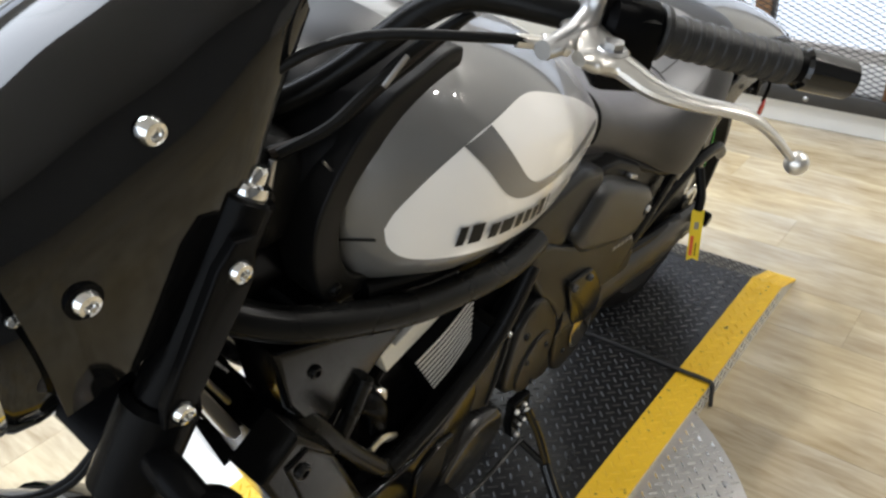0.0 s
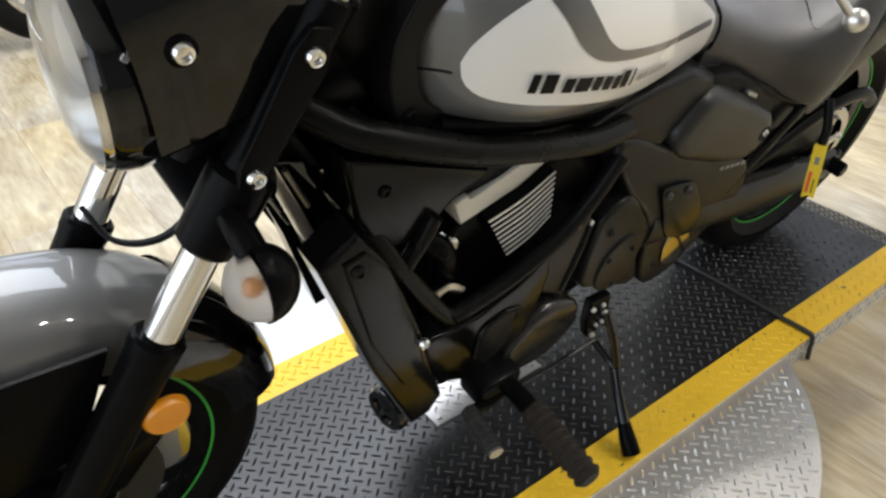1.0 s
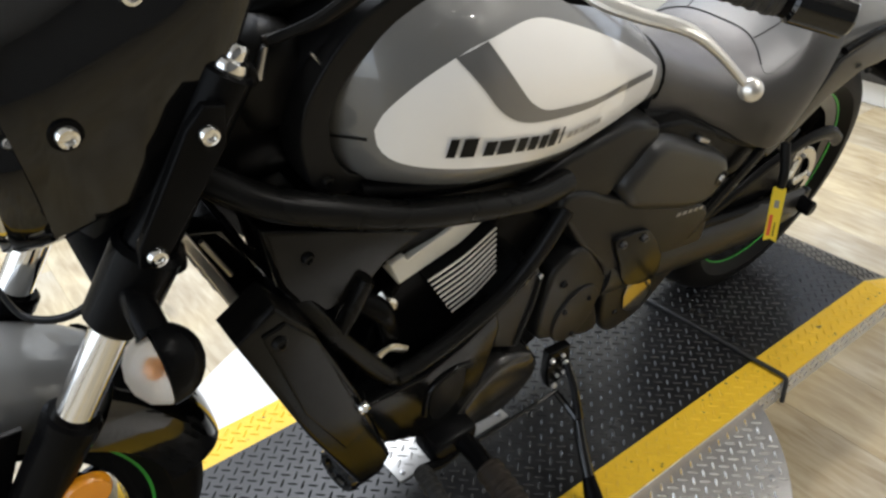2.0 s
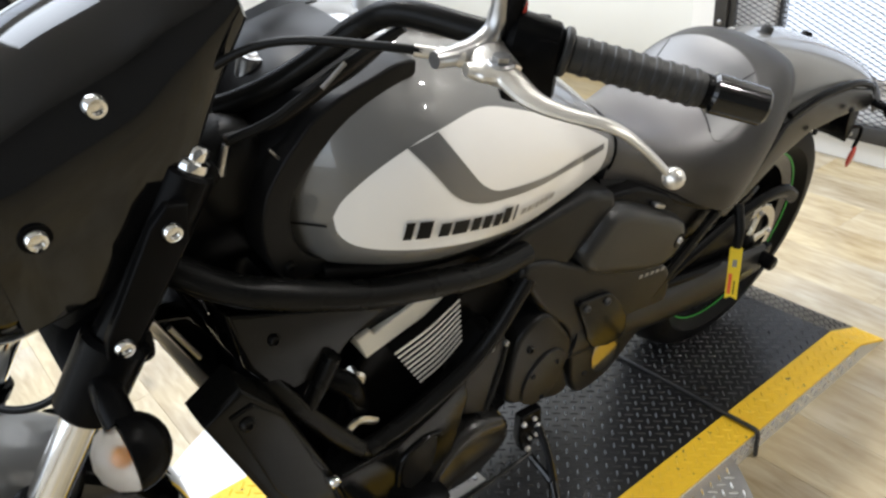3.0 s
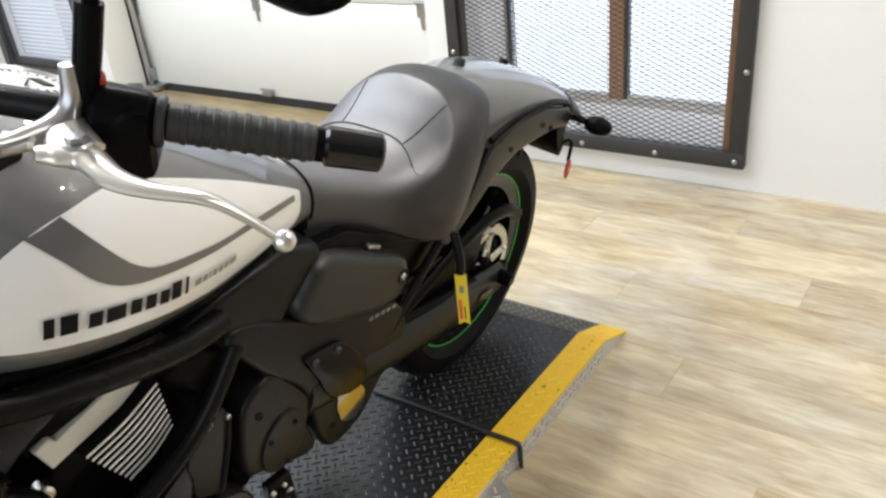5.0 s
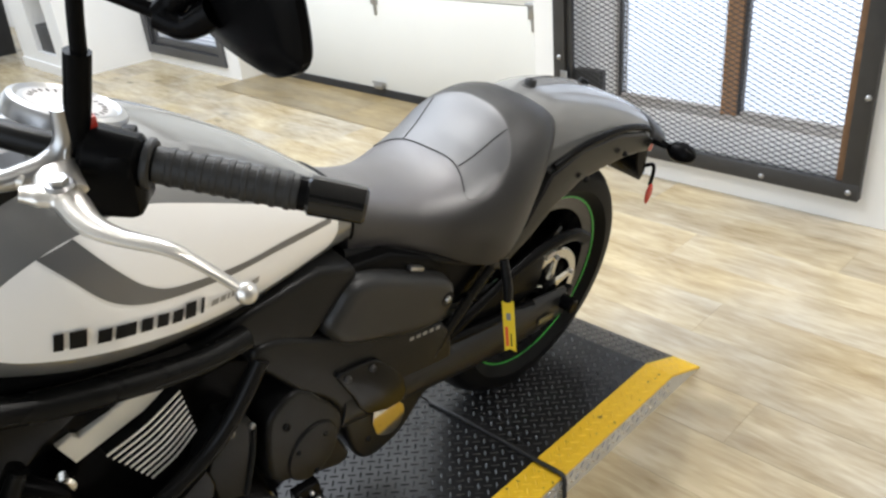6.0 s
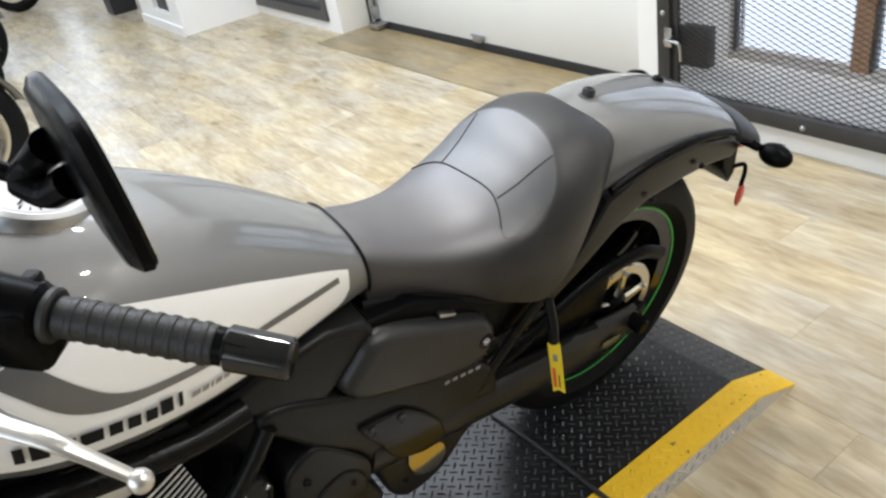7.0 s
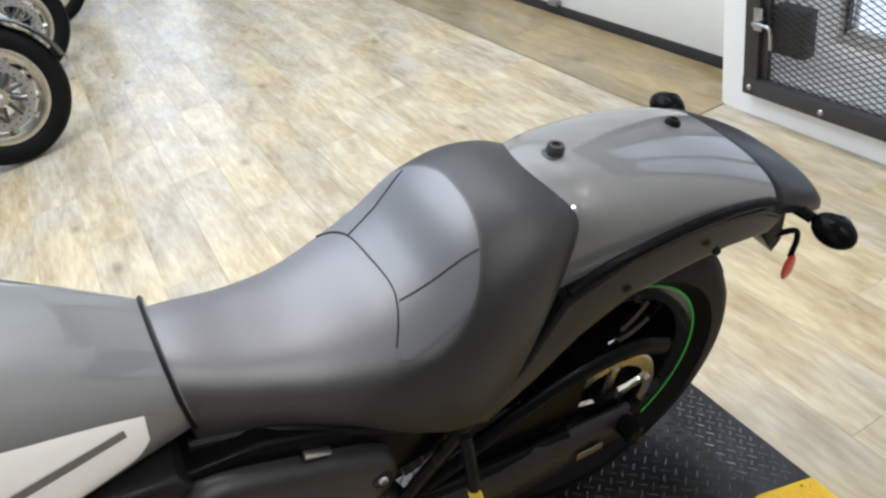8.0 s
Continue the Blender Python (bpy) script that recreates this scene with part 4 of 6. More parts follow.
for x0, x1, hh in ((0.829, 0.8195, 0.023), (0.8145, 0.798, 0.023), (0.788, 0.7735, 0.0175), (0.7695, 0.747, 0.0175), (0.7415, 0.7275, 0.0175), (0.7225, 0.7085, 0.0175), (0.7035, 0.6905, 0.0175), (0.6865, 0.672, 0.0225), (0.6655, 0.6605, 0.0225)):
    mark(x0, x1, base(x0), base(x0) + hh, base(x1) - base(x0), 0.0045, M_INK, 0.004)
x = 0.65
for wd in (0.011, 0.009, 0.004, 0.009, 0.009, 0.009, 0.014):
    mark(x, x - wd, base(x) + 0.004, base(x) + 0.012, base(x - wd) - base(x), 0.0045, M_INKG, 0.003)
    x -= wd + 0.0022
ribbon("tank_groove", [(0.923, 0.854), (0.911, 0.857), (0.897, 0.858)], [(0.923, 0.851), (0.911, 0.854), (0.897, 0.855)], 0.0015, M_INK, tank, "", 8, 2)
# black trim round the tank's front edge
for s in (1, -1):
    bp("tank_trim", prism([(0.775, 1.006), (0.778, 1.013), (0.80, 1.014), (0.832, 1.005), (0.864, 0.996), (0.895, 0.981), (0.92, 0.959), (0.945, 0.929), (0.96, 0.90), (0.9645, 0.862), (0.958, 0.82), (0.946, 0.797), (0.93, 0.787), (0.905, 0.785), (0.887, 0.788), (0.887, 0.801), (0.908, 0.812), (0.924, 0.834), (0.931, 0.862), (0.929, 0.893), (0.915, 0.918), (0.893, 0.94), (0.866, 0.959), (0.838, 0.974), (0.80, 0.99), (0.778, 0.995)], 0.07 * s, 0.116 * s, 0.004, 4), M_TRIM, tank, "matt black tank trim flange")
    bolt((0.937, 0.116 * s, 0.812), (0, s, 0), 0.007, M_FRAME, tank)
rim = [(0.80, 1.008, 0.016), (0.83, 1.001, 0.020), (0.86, 0.993, 0.022), (0.88, 0.985, 0.023), (0.90, 0.973, 0.023), (0.92, 0.954, 0.023), (0.94, 0.924, 0.022), (0.954, 0.897, 0.016), (0.959, 0.862, 0.010), (0.953, 0.822, 0.006), (0.942, 0.80, 0.004)]
rings = []
for i, (x, z, crown) in enumerate(rim):
    p0, p1 = rim[max(0, i - 1)], rim[min(len(rim) - 1, i + 1)]
    n = Vector((-(p1[1] - p0[1]), p1[0] - p0[0])).normalized()
    top = [(x + n.x * crown * (1 - v * v), 0.103 * v, z + n.y * crown * (1 - v * v)) for v in [k / 8 - 1 for k in range(17)]]
    rings.append(top + [(q[0] - n.x * 0.012, q[1], q[2] - n.y * 0.012) for q in top[::-1]])
bp("nose_cover", loft(rings), M_HOOD, tank, "satin black cover ahead of the tank")
bp("key_plate", tube([(0.934, 0.05, 0.934), (0.928, 0.088, 0.926)], 0.0035, 8), M_SHIELD, None, "short pale strip by the headstock")
# dark block added to black out the see-through gap under the tank
bp("tank_gap_filler", box((0.50, 0.19, 0.16), (0.70, 0, 0.69), 0.03), M_MATT)
bp("lower_trim", tube([(0.90, 0.115, 0.785), (0.80, 0.125, 0.758), (0.70, 0.125, 0.738), (0.60, 0.115, 0.722), (0.50, 0.10, 0.712), (0.40, 0.08, 0.695)], 0.014, 10), M_MATT, tank)
# thin black ring drawn in for the shaded gap between tank and seat
bp("gap_strip", tube([(0.354, p[1] * 1.03, 0.75 + (p[2] - 0.75) * 1.05) for p in tank_ring(0.352)[::3]] + [(0.354, tank_ring(0.352)[0][1] * 1.03, 0.75)], 0.0028, 8, 4), M_INK, tank, "black strip drawn for the dark gap before the seat")
# instrument on the tank
up_t = Vector((-0.36, 0, 0.93)).normalized()
sc = Vector((0.70, 0, 1.003))
ins = bp("instrument", lathe([(0.067, -0.03), (0.067, 0.005), (0.063, 0.013), (0.0565, 0.016), (0.052, 0.012), (0.0, 0.012)], sc, up_t, 56), M_STEEL, None, "round instrument in a polished bezel")
bp("dial", lathe([(0.046, 0.0126), (0.0, 0.0126)], sc, up_t, 40), M_DIAL, ins, "pale dial face")
for k in range(21):
    a = 2 * math.pi * k / 26 + 2.0
    side_ = Vector((0, 1, 0))
    ahead = side_.cross(up_t)
    way = side_ * math.cos(a) + ahead * math.sin(a)
    bp("dial_tick", tube([sc + up_t * 0.0131 + way * 0.036, sc + up_t * 0.0131 + way * 0.042], 0.0008, 5), M_INK, ins)
bp("dial_display", box((0.012, 0.026, 0.002), sc + up_t * 0.0135 + Vector((-0.012, 0.004, -0.005)), 0.0, (0, -21, 0)), M_INK, ins)
bp("needle", tube([sc + up_t * 0.015, sc + up_t * 0.015 + Vector((0.02, 0.03, 0.008))], 0.0012, 6), M_INK, ins)

# ---- seat ----
SEAT = [
    (0.358, 0.088, 0.792, 0.675),
    (0.33, 0.094, 0.782, 0.672),
    (0.27, 0.106, 0.755, 0.66),
    (0.20, 0.130, 0.735, 0.630),
    (0.13, 0.160, 0.736, 0.588),
    (0.06, 0.175, 0.760, 0.562),
    (0.0, 0.171, 0.797, 0.592),
    (-0.06, 0.153, 0.812, 0.655),
    (-0.11, 0.126, 0.806, 0.705),
    (-0.145, 0.098, 0.788, 0.735),
    (-0.165, 0.072, 0.768, 0.745),
]


CREST = spline([(0.20, -0.112, 0), (0.133, -0.128, 0), (0.081, -0.138, 0), (0.027, -0.127, 0), (-0.006, -0.095, 0), (-0.024, -0.045, 0), (-0.026, 0.0, 0), (-0.02, 0.045, 0), (-0.004, 0.088, 0), (0.027, 0.124, 0), (0.081, 0.136, 0), (0.133, 0.125, 0), (0.20, 0.108, 0)], 6)


def dish(x, y):
    """Creased crest along the horseshoe-shaped bolster behind the seating panel."""
    d = min(math.hypot(x - p.x, y - p.y) for p in CREST)
    fade = min(1.0, max(0.0, (0.21 - x) / 0.10))
    return fade * (0.0075 * math.exp(-math.hypot(d, 0.009) / 0.026) - 0.002)


rings = []
for i in range(97):
    x = 0.358 - 0.523 * i / 96
    w, zt, zb = lerp_table(SEAT, x)
    ring = []
    for k in range(65):
        a = math.pi * k / 64
        c, s = math.cos(a), math.sin(a)
        y = math.copysign(abs(c) ** 0.75, c) * w
        z = zb + (zt - zb) * s ** 0.62
        y *= 1 - 0.13 * (1 - s ** 0.62) ** 2      # the sides tuck in under the padding
        ring.append((x, y, z + dish(x, y)))
    ring += [(x, -w * 0.6, zb - 0.012), (x, w * 0.6, zb - 0.012)]
    rings.append(ring)
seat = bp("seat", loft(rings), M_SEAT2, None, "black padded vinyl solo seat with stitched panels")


# outline of the seat top that is coloured as if lit from above
LIT_FIELD = [Vector((0.46, -0.075, 0)), Vector((0.36, -0.078, 0)), Vector((0.28, -0.092, 0))] + CREST + [Vector((0.28, 0.088, 0)), Vector((0.36, 0.075, 0)), Vector((0.46, 0.072, 0))]


def within(poly, x, y):
    odd = False
    for a, b in zip(poly, poly[1:] + poly[:1]):
        if (a.y > y) != (b.y > y) and x < (b.x - a.x) * (y - a.y) / (b.y - a.y) + a.x:
            odd = not odd
    return odd


def edge_distance(a, b, x, y):
    dx, dy = b.x - a.x, b.y - a.y
    u = min(1.0, max(0.0, ((x - a.x) * dx + (y - a.y) * dy) / (dx * dx + dy * dy)))
    return math.hypot(x - a.x - u * dx, y - a.y - u * dy)


# light painted into the seat: pale inside the outline, near black on sides and bolster
grade = seat.data.attributes.new("lit_mask", "FLOAT", "POINT")
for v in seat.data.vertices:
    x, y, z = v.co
    near = min(edge_distance(a, b, x, y) for a, b in zip(LIT_FIELD, LIT_FIELD[1:]))
    k = 0.5 + (near if within(LIT_FIELD, x, y) else -near) / (0.010 + 0.05 * min(1.0, max(0.0, (x - 0.10) / 0.12)))
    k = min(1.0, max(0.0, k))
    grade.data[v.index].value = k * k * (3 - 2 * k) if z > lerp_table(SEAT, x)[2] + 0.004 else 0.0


def seat_top(x, y):
    w, zt, zb = lerp_table(SEAT, x)
    c = min(1.0, abs(y) / w) ** (1 / 0.75)
    s = math.sqrt(max(0.0, 1 - c * c))
    return zb + (zt - zb) * s ** 0.62 + dish(x, y)


def seam(pts, r=0.0011):
    q = [Vector((p.x, p.y, seat_top(p.x, p.y) + 0.0010)) for p in spline([(*p, 0) for p in pts], 10)]
    bp("seam", tube(q, r, 6, 1, False), M_STITCH, seat)


# backrest panel, its lit look painted in, from the cross seam up to the crest of the bolster
SEAM = [(0.10, -0.132), (0.125, -0.123), (0.108, -0.105), (0.097, -0.075), (0.093, -0.02), (0.091, 0.04), (0.102, 0.076), (0.122, 0.108), (0.124, 0.122), (0.10, 0.132)]


def x_on(line, y):
    for (xa, ya), (xb, yb) in zip(line, line[1:]):
        if ya <= y <= yb:
            return xa + (xb - xa) * (y - ya) / max(1e-6, yb - ya)
    return line[-1][0]


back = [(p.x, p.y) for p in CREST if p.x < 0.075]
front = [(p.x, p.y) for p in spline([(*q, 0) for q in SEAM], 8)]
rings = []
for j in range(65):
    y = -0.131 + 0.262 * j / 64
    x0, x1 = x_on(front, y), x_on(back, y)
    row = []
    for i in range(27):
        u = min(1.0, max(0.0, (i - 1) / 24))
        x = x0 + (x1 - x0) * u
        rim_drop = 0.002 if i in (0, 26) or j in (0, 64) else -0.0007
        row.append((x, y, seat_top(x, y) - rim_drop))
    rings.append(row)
bp("back_panel", loft(rings, False, False), M_SEATP, seat, "dark grey vinyl backrest panel, painted lighter for the light on it")

seam([(0.122, 0.108), (0.102, 0.076), (0.091, 0.04), (0.093, -0.02), (0.097, -0.075), (0.108, -0.105), (0.125, -0.125)])
seam([(0.093, 0.064), (0.042, 0.074), (-0.004, 0.087)])
seam([(0.097, -0.075), (0.055, -0.085), (0.0, -0.095)])
bp("seat_base", tube([(0.37, 0.08, 0.69), (0.28, 0.092, 0.662), (0.16, 0.118, 0.60), (0.06, 0.13, 0.562), (0.0, 0.128, 0.59)], 0.009, 8), M_INK, None, "dark seat base edge")
bp("seat_clip", box((0.035, 0.012, 0.008), (0.248, 0.124, 0.628), 0.002, (0, -28, 0)), M_STEEL, seat, "small bright seat clip")
# black filler added so no floor shows between seat and side cover
bp("seat_gap_filler", prism([(0.44, 0.70), (0.30, 0.68), (0.15, 0.60), (0.03, 0.56), (0.06, 0.49), (0.3, 0.48), (0.46, 0.60)], -0.115, 0.118, 0.01), M_MATT)
bp("seat_screw", lathe([(0.0, 0.004), (0.005, 0.004), (0.006, 0.008), (0.010, 0.008), (0.012, 0.004), (0.012, -0.004), (0.017, -0.006), (0.019, -0.012), (0.008, -0.03)], (-0.172, 0.0, 0.803), (-0.2, 0, 0.97), 20), M_GATE, None, "knurled steel seat screw")

# ---- rear fender ----
FEND = [  # x, half width, top, lower edge
    (-0.10, 0.115, 0.800, 0.63),
    (-0.18, 0.128, 0.798, 0.655),
    (-0.28, 0.134, 0.776, 0.668),
    (-0.38, 0.134, 0.742, 0.665),
    (-0.46, 0.130, 0.705, 0.645),
    (-0.53, 0.122, 0.664, 0.61),
    (-0.60, 0.105, 0.612, 0.565),
    (-0.65, 0.08, 0.555, 0.53),
]
rings = []
for i in range(37):
    x = -0.10 - 0.40 * i / 36
    w, zt, zb = lerp_table(FEND, x)
    ring = []
    for k in range(29):
        a = math.pi * k / 28
        c, s = math.cos(a), math.sin(a)
        ring.append((x, math.copysign(abs(c) ** 0.8, c) * w, zb + (zt - zb) * s ** 0.8))
    ring += [(x, -w * 0.93, zb - 0.004), (x, 0, zt - 0.02), (x, w * 0.93, zb - 0.004)]
    rings.append(ring)
bp("rear_fender", loft(rings), M_GREY, None, "grey metallic rear fender")
for s in (1, -1):
    bp("fender_rail", prism([(-0.03, 0.60), (-0.095, 0.685), (-0.19, 0.708), (-0.32, 0.70), (-0.43, 0.668), (-0.475, 0.635), (-0.45, 0.615), (-0.37, 0.63), (-0.30, 0.634), (-0.20, 0.634), (-0.12, 0.605), (-0.05, 0.56), (0.03, 0.52), (0.06, 0.545)], 0.112 * s, 0.139 * s, 0.007), M_RAIL, None, "black fender rail")
    if s > 0:
        bp("rail_ridge", tube([(-0.10, 0.134 * s, 0.70), (-0.19, 0.139 * s, 0.718), (-0.32, 0.138 * s, 0.71), (-0.43, 0.13 * s, 0.676), (-0.48, 0.12 * s, 0.645)], 0.008, 10), M_MATT)
    for x, z in ((-0.20, 0.642), (-0.335, 0.652)):
        bolt((x, 0.149 * s, z), (0, s, 0), 0.006, M_FRAME)
    # tail indicator on its stalk
    ix, iy, iz = (-0.556, 0.172, 0.588) if s > 0 else (-0.545, -0.182, 0.612)
    ti = bp("rear_indicator", tube([(-0.535, 0.075 * s, 0.60), (-0.54, 0.11 * s, 0.599), (ix + 0.01, 0.14 * s, iz + 0.006)], (0.012, 0.009), 12), M_MATT, None, "black rear turn signal on a stalk")
    bm = bmesh.new()
    bmesh.ops.create_uvsphere(bm, u_segments=20, v_segments=12, radius=1)
    bmesh.ops.transform(bm, matrix=pose(ix, iy, iz, 0, 0, 0) @ Matrix.Diagonal((0.026, 0.036, 0.023, 1)), verts=bm.verts)
    bp("housing", bm, M_MATT, ti)
    bp("collar", rod((-0.53, 0.068 * s, 0.60), (-0.538, 0.09 * s, 0.598), 0.018, 16, None, 0.003), M_MATT, ti)
    bp("indicator_lens", lathe([(0.022, -0.012), (0.018, -0.02), (0.0, -0.024)], (ix, iy, iz), (1, 0, 0), 20), M_LENS, ti, "clear lens")
rings = []
for i in range(19):
    x = -0.462 - 0.188 * i / 18
    w, zt, zb = lerp_table(FEND, x)
    g = 0.005 if 0 < i < 18 else 0.001
    rings.append([(x, math.copysign(abs(c0) ** 0.8, c0) * (w + g), zb - 0.004 + (zt - zb + g) * s0 ** 0.8) for c0, s0 in ((math.cos(math.pi * k / 28), math.sin(math.pi * k / 28)) for k in range(29))])
bp("tail_hood", loft(rings, False, False), M_HOOD, None, "smoked black tail light hood")
bp("tail_lens", prism([(-0.60, 0.575), (-0.645, 0.55), (-0.635, 0.515), (-0.58, 0.535)], -0.06, 0.06, 0.004), M_RED, None, "dark red tail light lens")
bolt((-0.392, -0.02, 0.738), (-0.4, 0, 0.9), 0.012, M_FRAME)
# plate bracket and red side reflectors
pl = bp("plate_bracket", prism([(-0.50, 0.585), (-0.555, 0.575), (-0.565, 0.50), (-0.55, 0.478), (-0.535, 0.50), (-0.515, 0.535)], -0.09, 0.09, 0.004), M_MATT, None, "black plate bracket")
for s in (1, -1):
    bp("reflector_arm", tube([(-0.545, 0.085 * s, 0.515), (-0.585, 0.094 * s, 0.512), (-0.59, 0.10 * s, 0.495), (-0.588, 0.10 * s, 0.455)], 0.005, 8), M_MATT, pl)
    bm = bmesh.new()
    bmesh.ops.create_uvsphere(bm, u_segments=18, v_segments=10, radius=1)
    bmesh.ops.transform(bm, matrix=pose(-0.588, 0.103 * s, 0.432, 0, 0, 0) @ Matrix.Diagonal((0.014, 0.006, 0.03, 1)), verts=bm.verts)
    bp("reflector", bm, M_RED, pl, "oval red reflector")

# ---- frame ----
for s in (1, -1):
    bp("main_tube", tube([(1.08, 0.05 * s, 0.85), (1.01, 0.11 * s, 0.813), (0.95, 0.134 * s, 0.791), (0.86, 0.15 * s, 0.757), (0.77, 0.155 * s, 0.731), (0.67, 0.153 * s, 0.703), (0.59, 0.143 * s, 0.692)], 0.0182, 16), M_FRAME, None, "matt black perimeter frame tube")
    bp("down_tube", tube([(0.565, 0.135 * s, 0.628), (0.616, 0.14 * s, 0.563), (0.670, 0.14 * s, 0.512), (0.756, 0.138 * s, 0.470), (0.815, 0.136 * s, 0.452), (0.845, 0.134 * s, 0.445)], 0.0135, 14), M_FRAME, None, "matt black lower frame tube")
    bp("front_tube", tube([(0.838, 0.134 * s, 0.435), (0.87, 0.133 * s, 0.47), (0.935, 0.128 * s, 0.575), (0.965, 0.12 * s, 0.63), (0.985, 0.105 * s, 0.66)], 0.0135, 12, 6, True, 0.6), M_FRAME)
    bp("frame_strut", tube([(0.935, 0.122 * s, 0.572), (0.912, 0.122 * s, 0.61), (0.889, 0.12 * s, 0.648)], 0.012, 12), M_FRAME)
    bp("pivot_plate", prism([(0.578, 0.625), (0.568, 0.652), (0.52, 0.64), (0.473, 0.612), (0.402, 0.575), (0.295, 0.52), (0.19, 0.478), (0.155, 0.43), (0.15, 0.375), (0.175, 0.34), (0.223, 0.312), (0.26, 0.272), (0.30, 0.247), (0.36, 0.243), (0.396, 0.29), (0.416, 0.38), (0.44, 0.45), (0.508, 0.526), (0.55, 0.585)], 0.10 * s, 0.138 * s, 0.010, 3), M_PIVOT, None, "dark grey swingarm pivot plate")
    bp("subframe_strut", tube([(0.20, 0.13 * s, 0.40), (0.10, 0.132 * s, 0.495), (0.03, 0.13 * s, 0.55)], 0.014, 10, 6, True, 0.6), M_FRAME)
bp("peg_bracket", prism([(0.436, 0.510), (0.414, 0.512), (0.364, 0.503), (0.338, 0.484), (0.285, 0.412), (0.285, 0.352), (0.371, 0.378), (0.402, 0.442)], 0.138, 0.147, 0.004, 2), M_PANEL, None, "gloss black bracket plate")
bp("heel_plate", prism([(0.352, 0.372), (0.290, 0.352), (0.274, 0.315), (0.282, 0.288), (0.305, 0.276), (0.345, 0.300)], 0.12, 0.1425, 0.002, 2), M_HEEL, None, "polished metal heel plate")
bolt((0.362, 0.138, 0.30), (0, 1, 0), 0.006, M_FRAME)
bolt((0.416, 0.148, 0.497), (0, 1, 0), 0.007, M_GATE)
bolt((0.362, 0.148, 0.487), (0, 1, 0), 0.007, M_GATE)
# side cover
cov = bp("side_cover", prism([(0.458, 0.618), (0.432, 0.655), (0.402, 0.682), (0.35, 0.676), (0.26, 0.63), (0.175, 0.582), (0.152, 0.545), (0.158, 0.51), (0.20, 0.482), (0.27, 0.498), (0.36, 0.535), (0.43, 0.57)], 0.07, 0.148, 0.022, 5, 0.93), M_COVER, None, "dark grey rounded side cover")
bp("bolt_recess", lathe([(0.0, 0.0015), (0.011, 0.0015), (0.0125, 0.0035), (0.0145, 0.003), (0.0155, -0.002)], (0.186, 0.146, 0.541), (0, 1, 0), 24), M_INK, cov)
bolt((0.186, 0.147, 0.541), (0, 1, 0), 0.0075, M_STEEL, cov)
for k in range(5):
    bp("cover_mark", box((0.010, 0.0012, 0.007), (0.262 - 0.0165 * k, 0.1386, 0.486 - 0.003 * k), 0, (0, -10, 0)), M_INKG, cov)
bp("under_tank_panel", prism([(0.66, 0.698), (0.57, 0.72), (0.45, 0.732), (0.385, 0.708), (0.375, 0.685), (0.42, 0.645), (0.465, 0.606), (0.50, 0.588), (0.575, 0.648), (0.635, 0.678)], 0.06, 0.132, 0.012, 0, 0.97), M_PIVOT, None, "dark grey panel under the tank")

# ---- radiator and shrouds ----
bp("radiator", add_to(box((0.04, 0.17, 0.34), (0.945, 0, 0.47), 0.004, (0, 17, 0)), box((0.045, 0.12, 0.10), (1.028, 0, 0.685), 0.006, (0, 22, 0))), M_MATT, None, "black radiator core")
for s in (1, -1):
    sh = bp("radiator_shroud", prism([(1.078 if s > 0 else 1.05, 0.69 if s > 0 else 0.67), (1.03, 0.722), (0.985, 0.655), (0.925, 0.50), (0.868, 0.31), (0.885, 0.275), (0.922, 0.268), (1.0 if s > 0 else 0.975, 0.46)], 0.122 * s, 0.165 * s, 0.008, 0, 0.98), M_PANEL, None, "angular black radiator shroud")
    bp("shroud_inset", prism([(1.048, 0.685), (1.02, 0.692), (0.985, 0.645), (0.93, 0.48), (0.915, 0.42), (0.95, 0.40), (1.005, 0.52)], 0.165 * s, 0.169 * s, 0.003), M_PANEL, sh)
    bolt((1.03, 0.169 * s, 0.668), (0, s, 0), 0.009, M_FRAME, sh)
    bolt((0.925, 0.172 * s, 0.478), (0, s, 0), 0.009, M_CHROME, sh)
    bp("upper_shroud", prism([(1.02, 0.785), (0.93, 0.745), (0.80, 0.683), (0.855, 0.655), (0.905, 0.612), (0.965, 0.615), (1.005, 0.69)], 0.06 * s, 0.118 * s, 0.008, 0, 0.96), M_PANEL, None, "black upper side panel")
    bolt((0.965, 0.118 * s, 0.718), (0, s, 0), 0.008, M_FRAME)
bp("horn", lathe([(0.0, 0.004), (0.024, 0.004), (0.026, 0.009), (0.037, 0.009), (0.040, 0.004), (0.04, -0.006), (0.02, -0.012), (0.0, -0.013)], (0.915, 0.095, 0.222), (1.0, 0.16, -0.02), 28), M_GLOSS, None, "round black horn")
rad = bp("radiator_side", prism([(1.082, 0.766), (1.035, 0.752), (1.012, 0.70), (1.012, 0.63), (1.036, 0.63)], 0.035, 0.064, 0.003), M_GLOSS, None, "gloss black radiator side panel")
bp("radiator_edge", prism([(1.087, 0.768), (1.075, 0.770), (1.0275, 0.648), (1.024, 0.630), (1.033, 0.628), (1.042, 0.640)], 0.050, 0.072, 0.003), M_LEVER, rad, "thin bright radiator edge")
bp("radiator_trim", tube([(1.062, 0.069, 0.752), (1.035, 0.069, 0.69)], 0.0035, 8), M_STEEL, rad)
for k in range(4):
    bp("radiator_lug", box((0.03, 0.05, 0.014), (1.056 - 0.009 * k, 0.005, 0.712 - 0.024 * k), 0.003, (0, 22, 0)), M_MATT, rad)
bp("hose", tube([(0.90, 0.09, 0.60), (0.86, 0.11, 0.565), (0.84, 0.10, 0.50)], 0.017, 12), M_MATT)

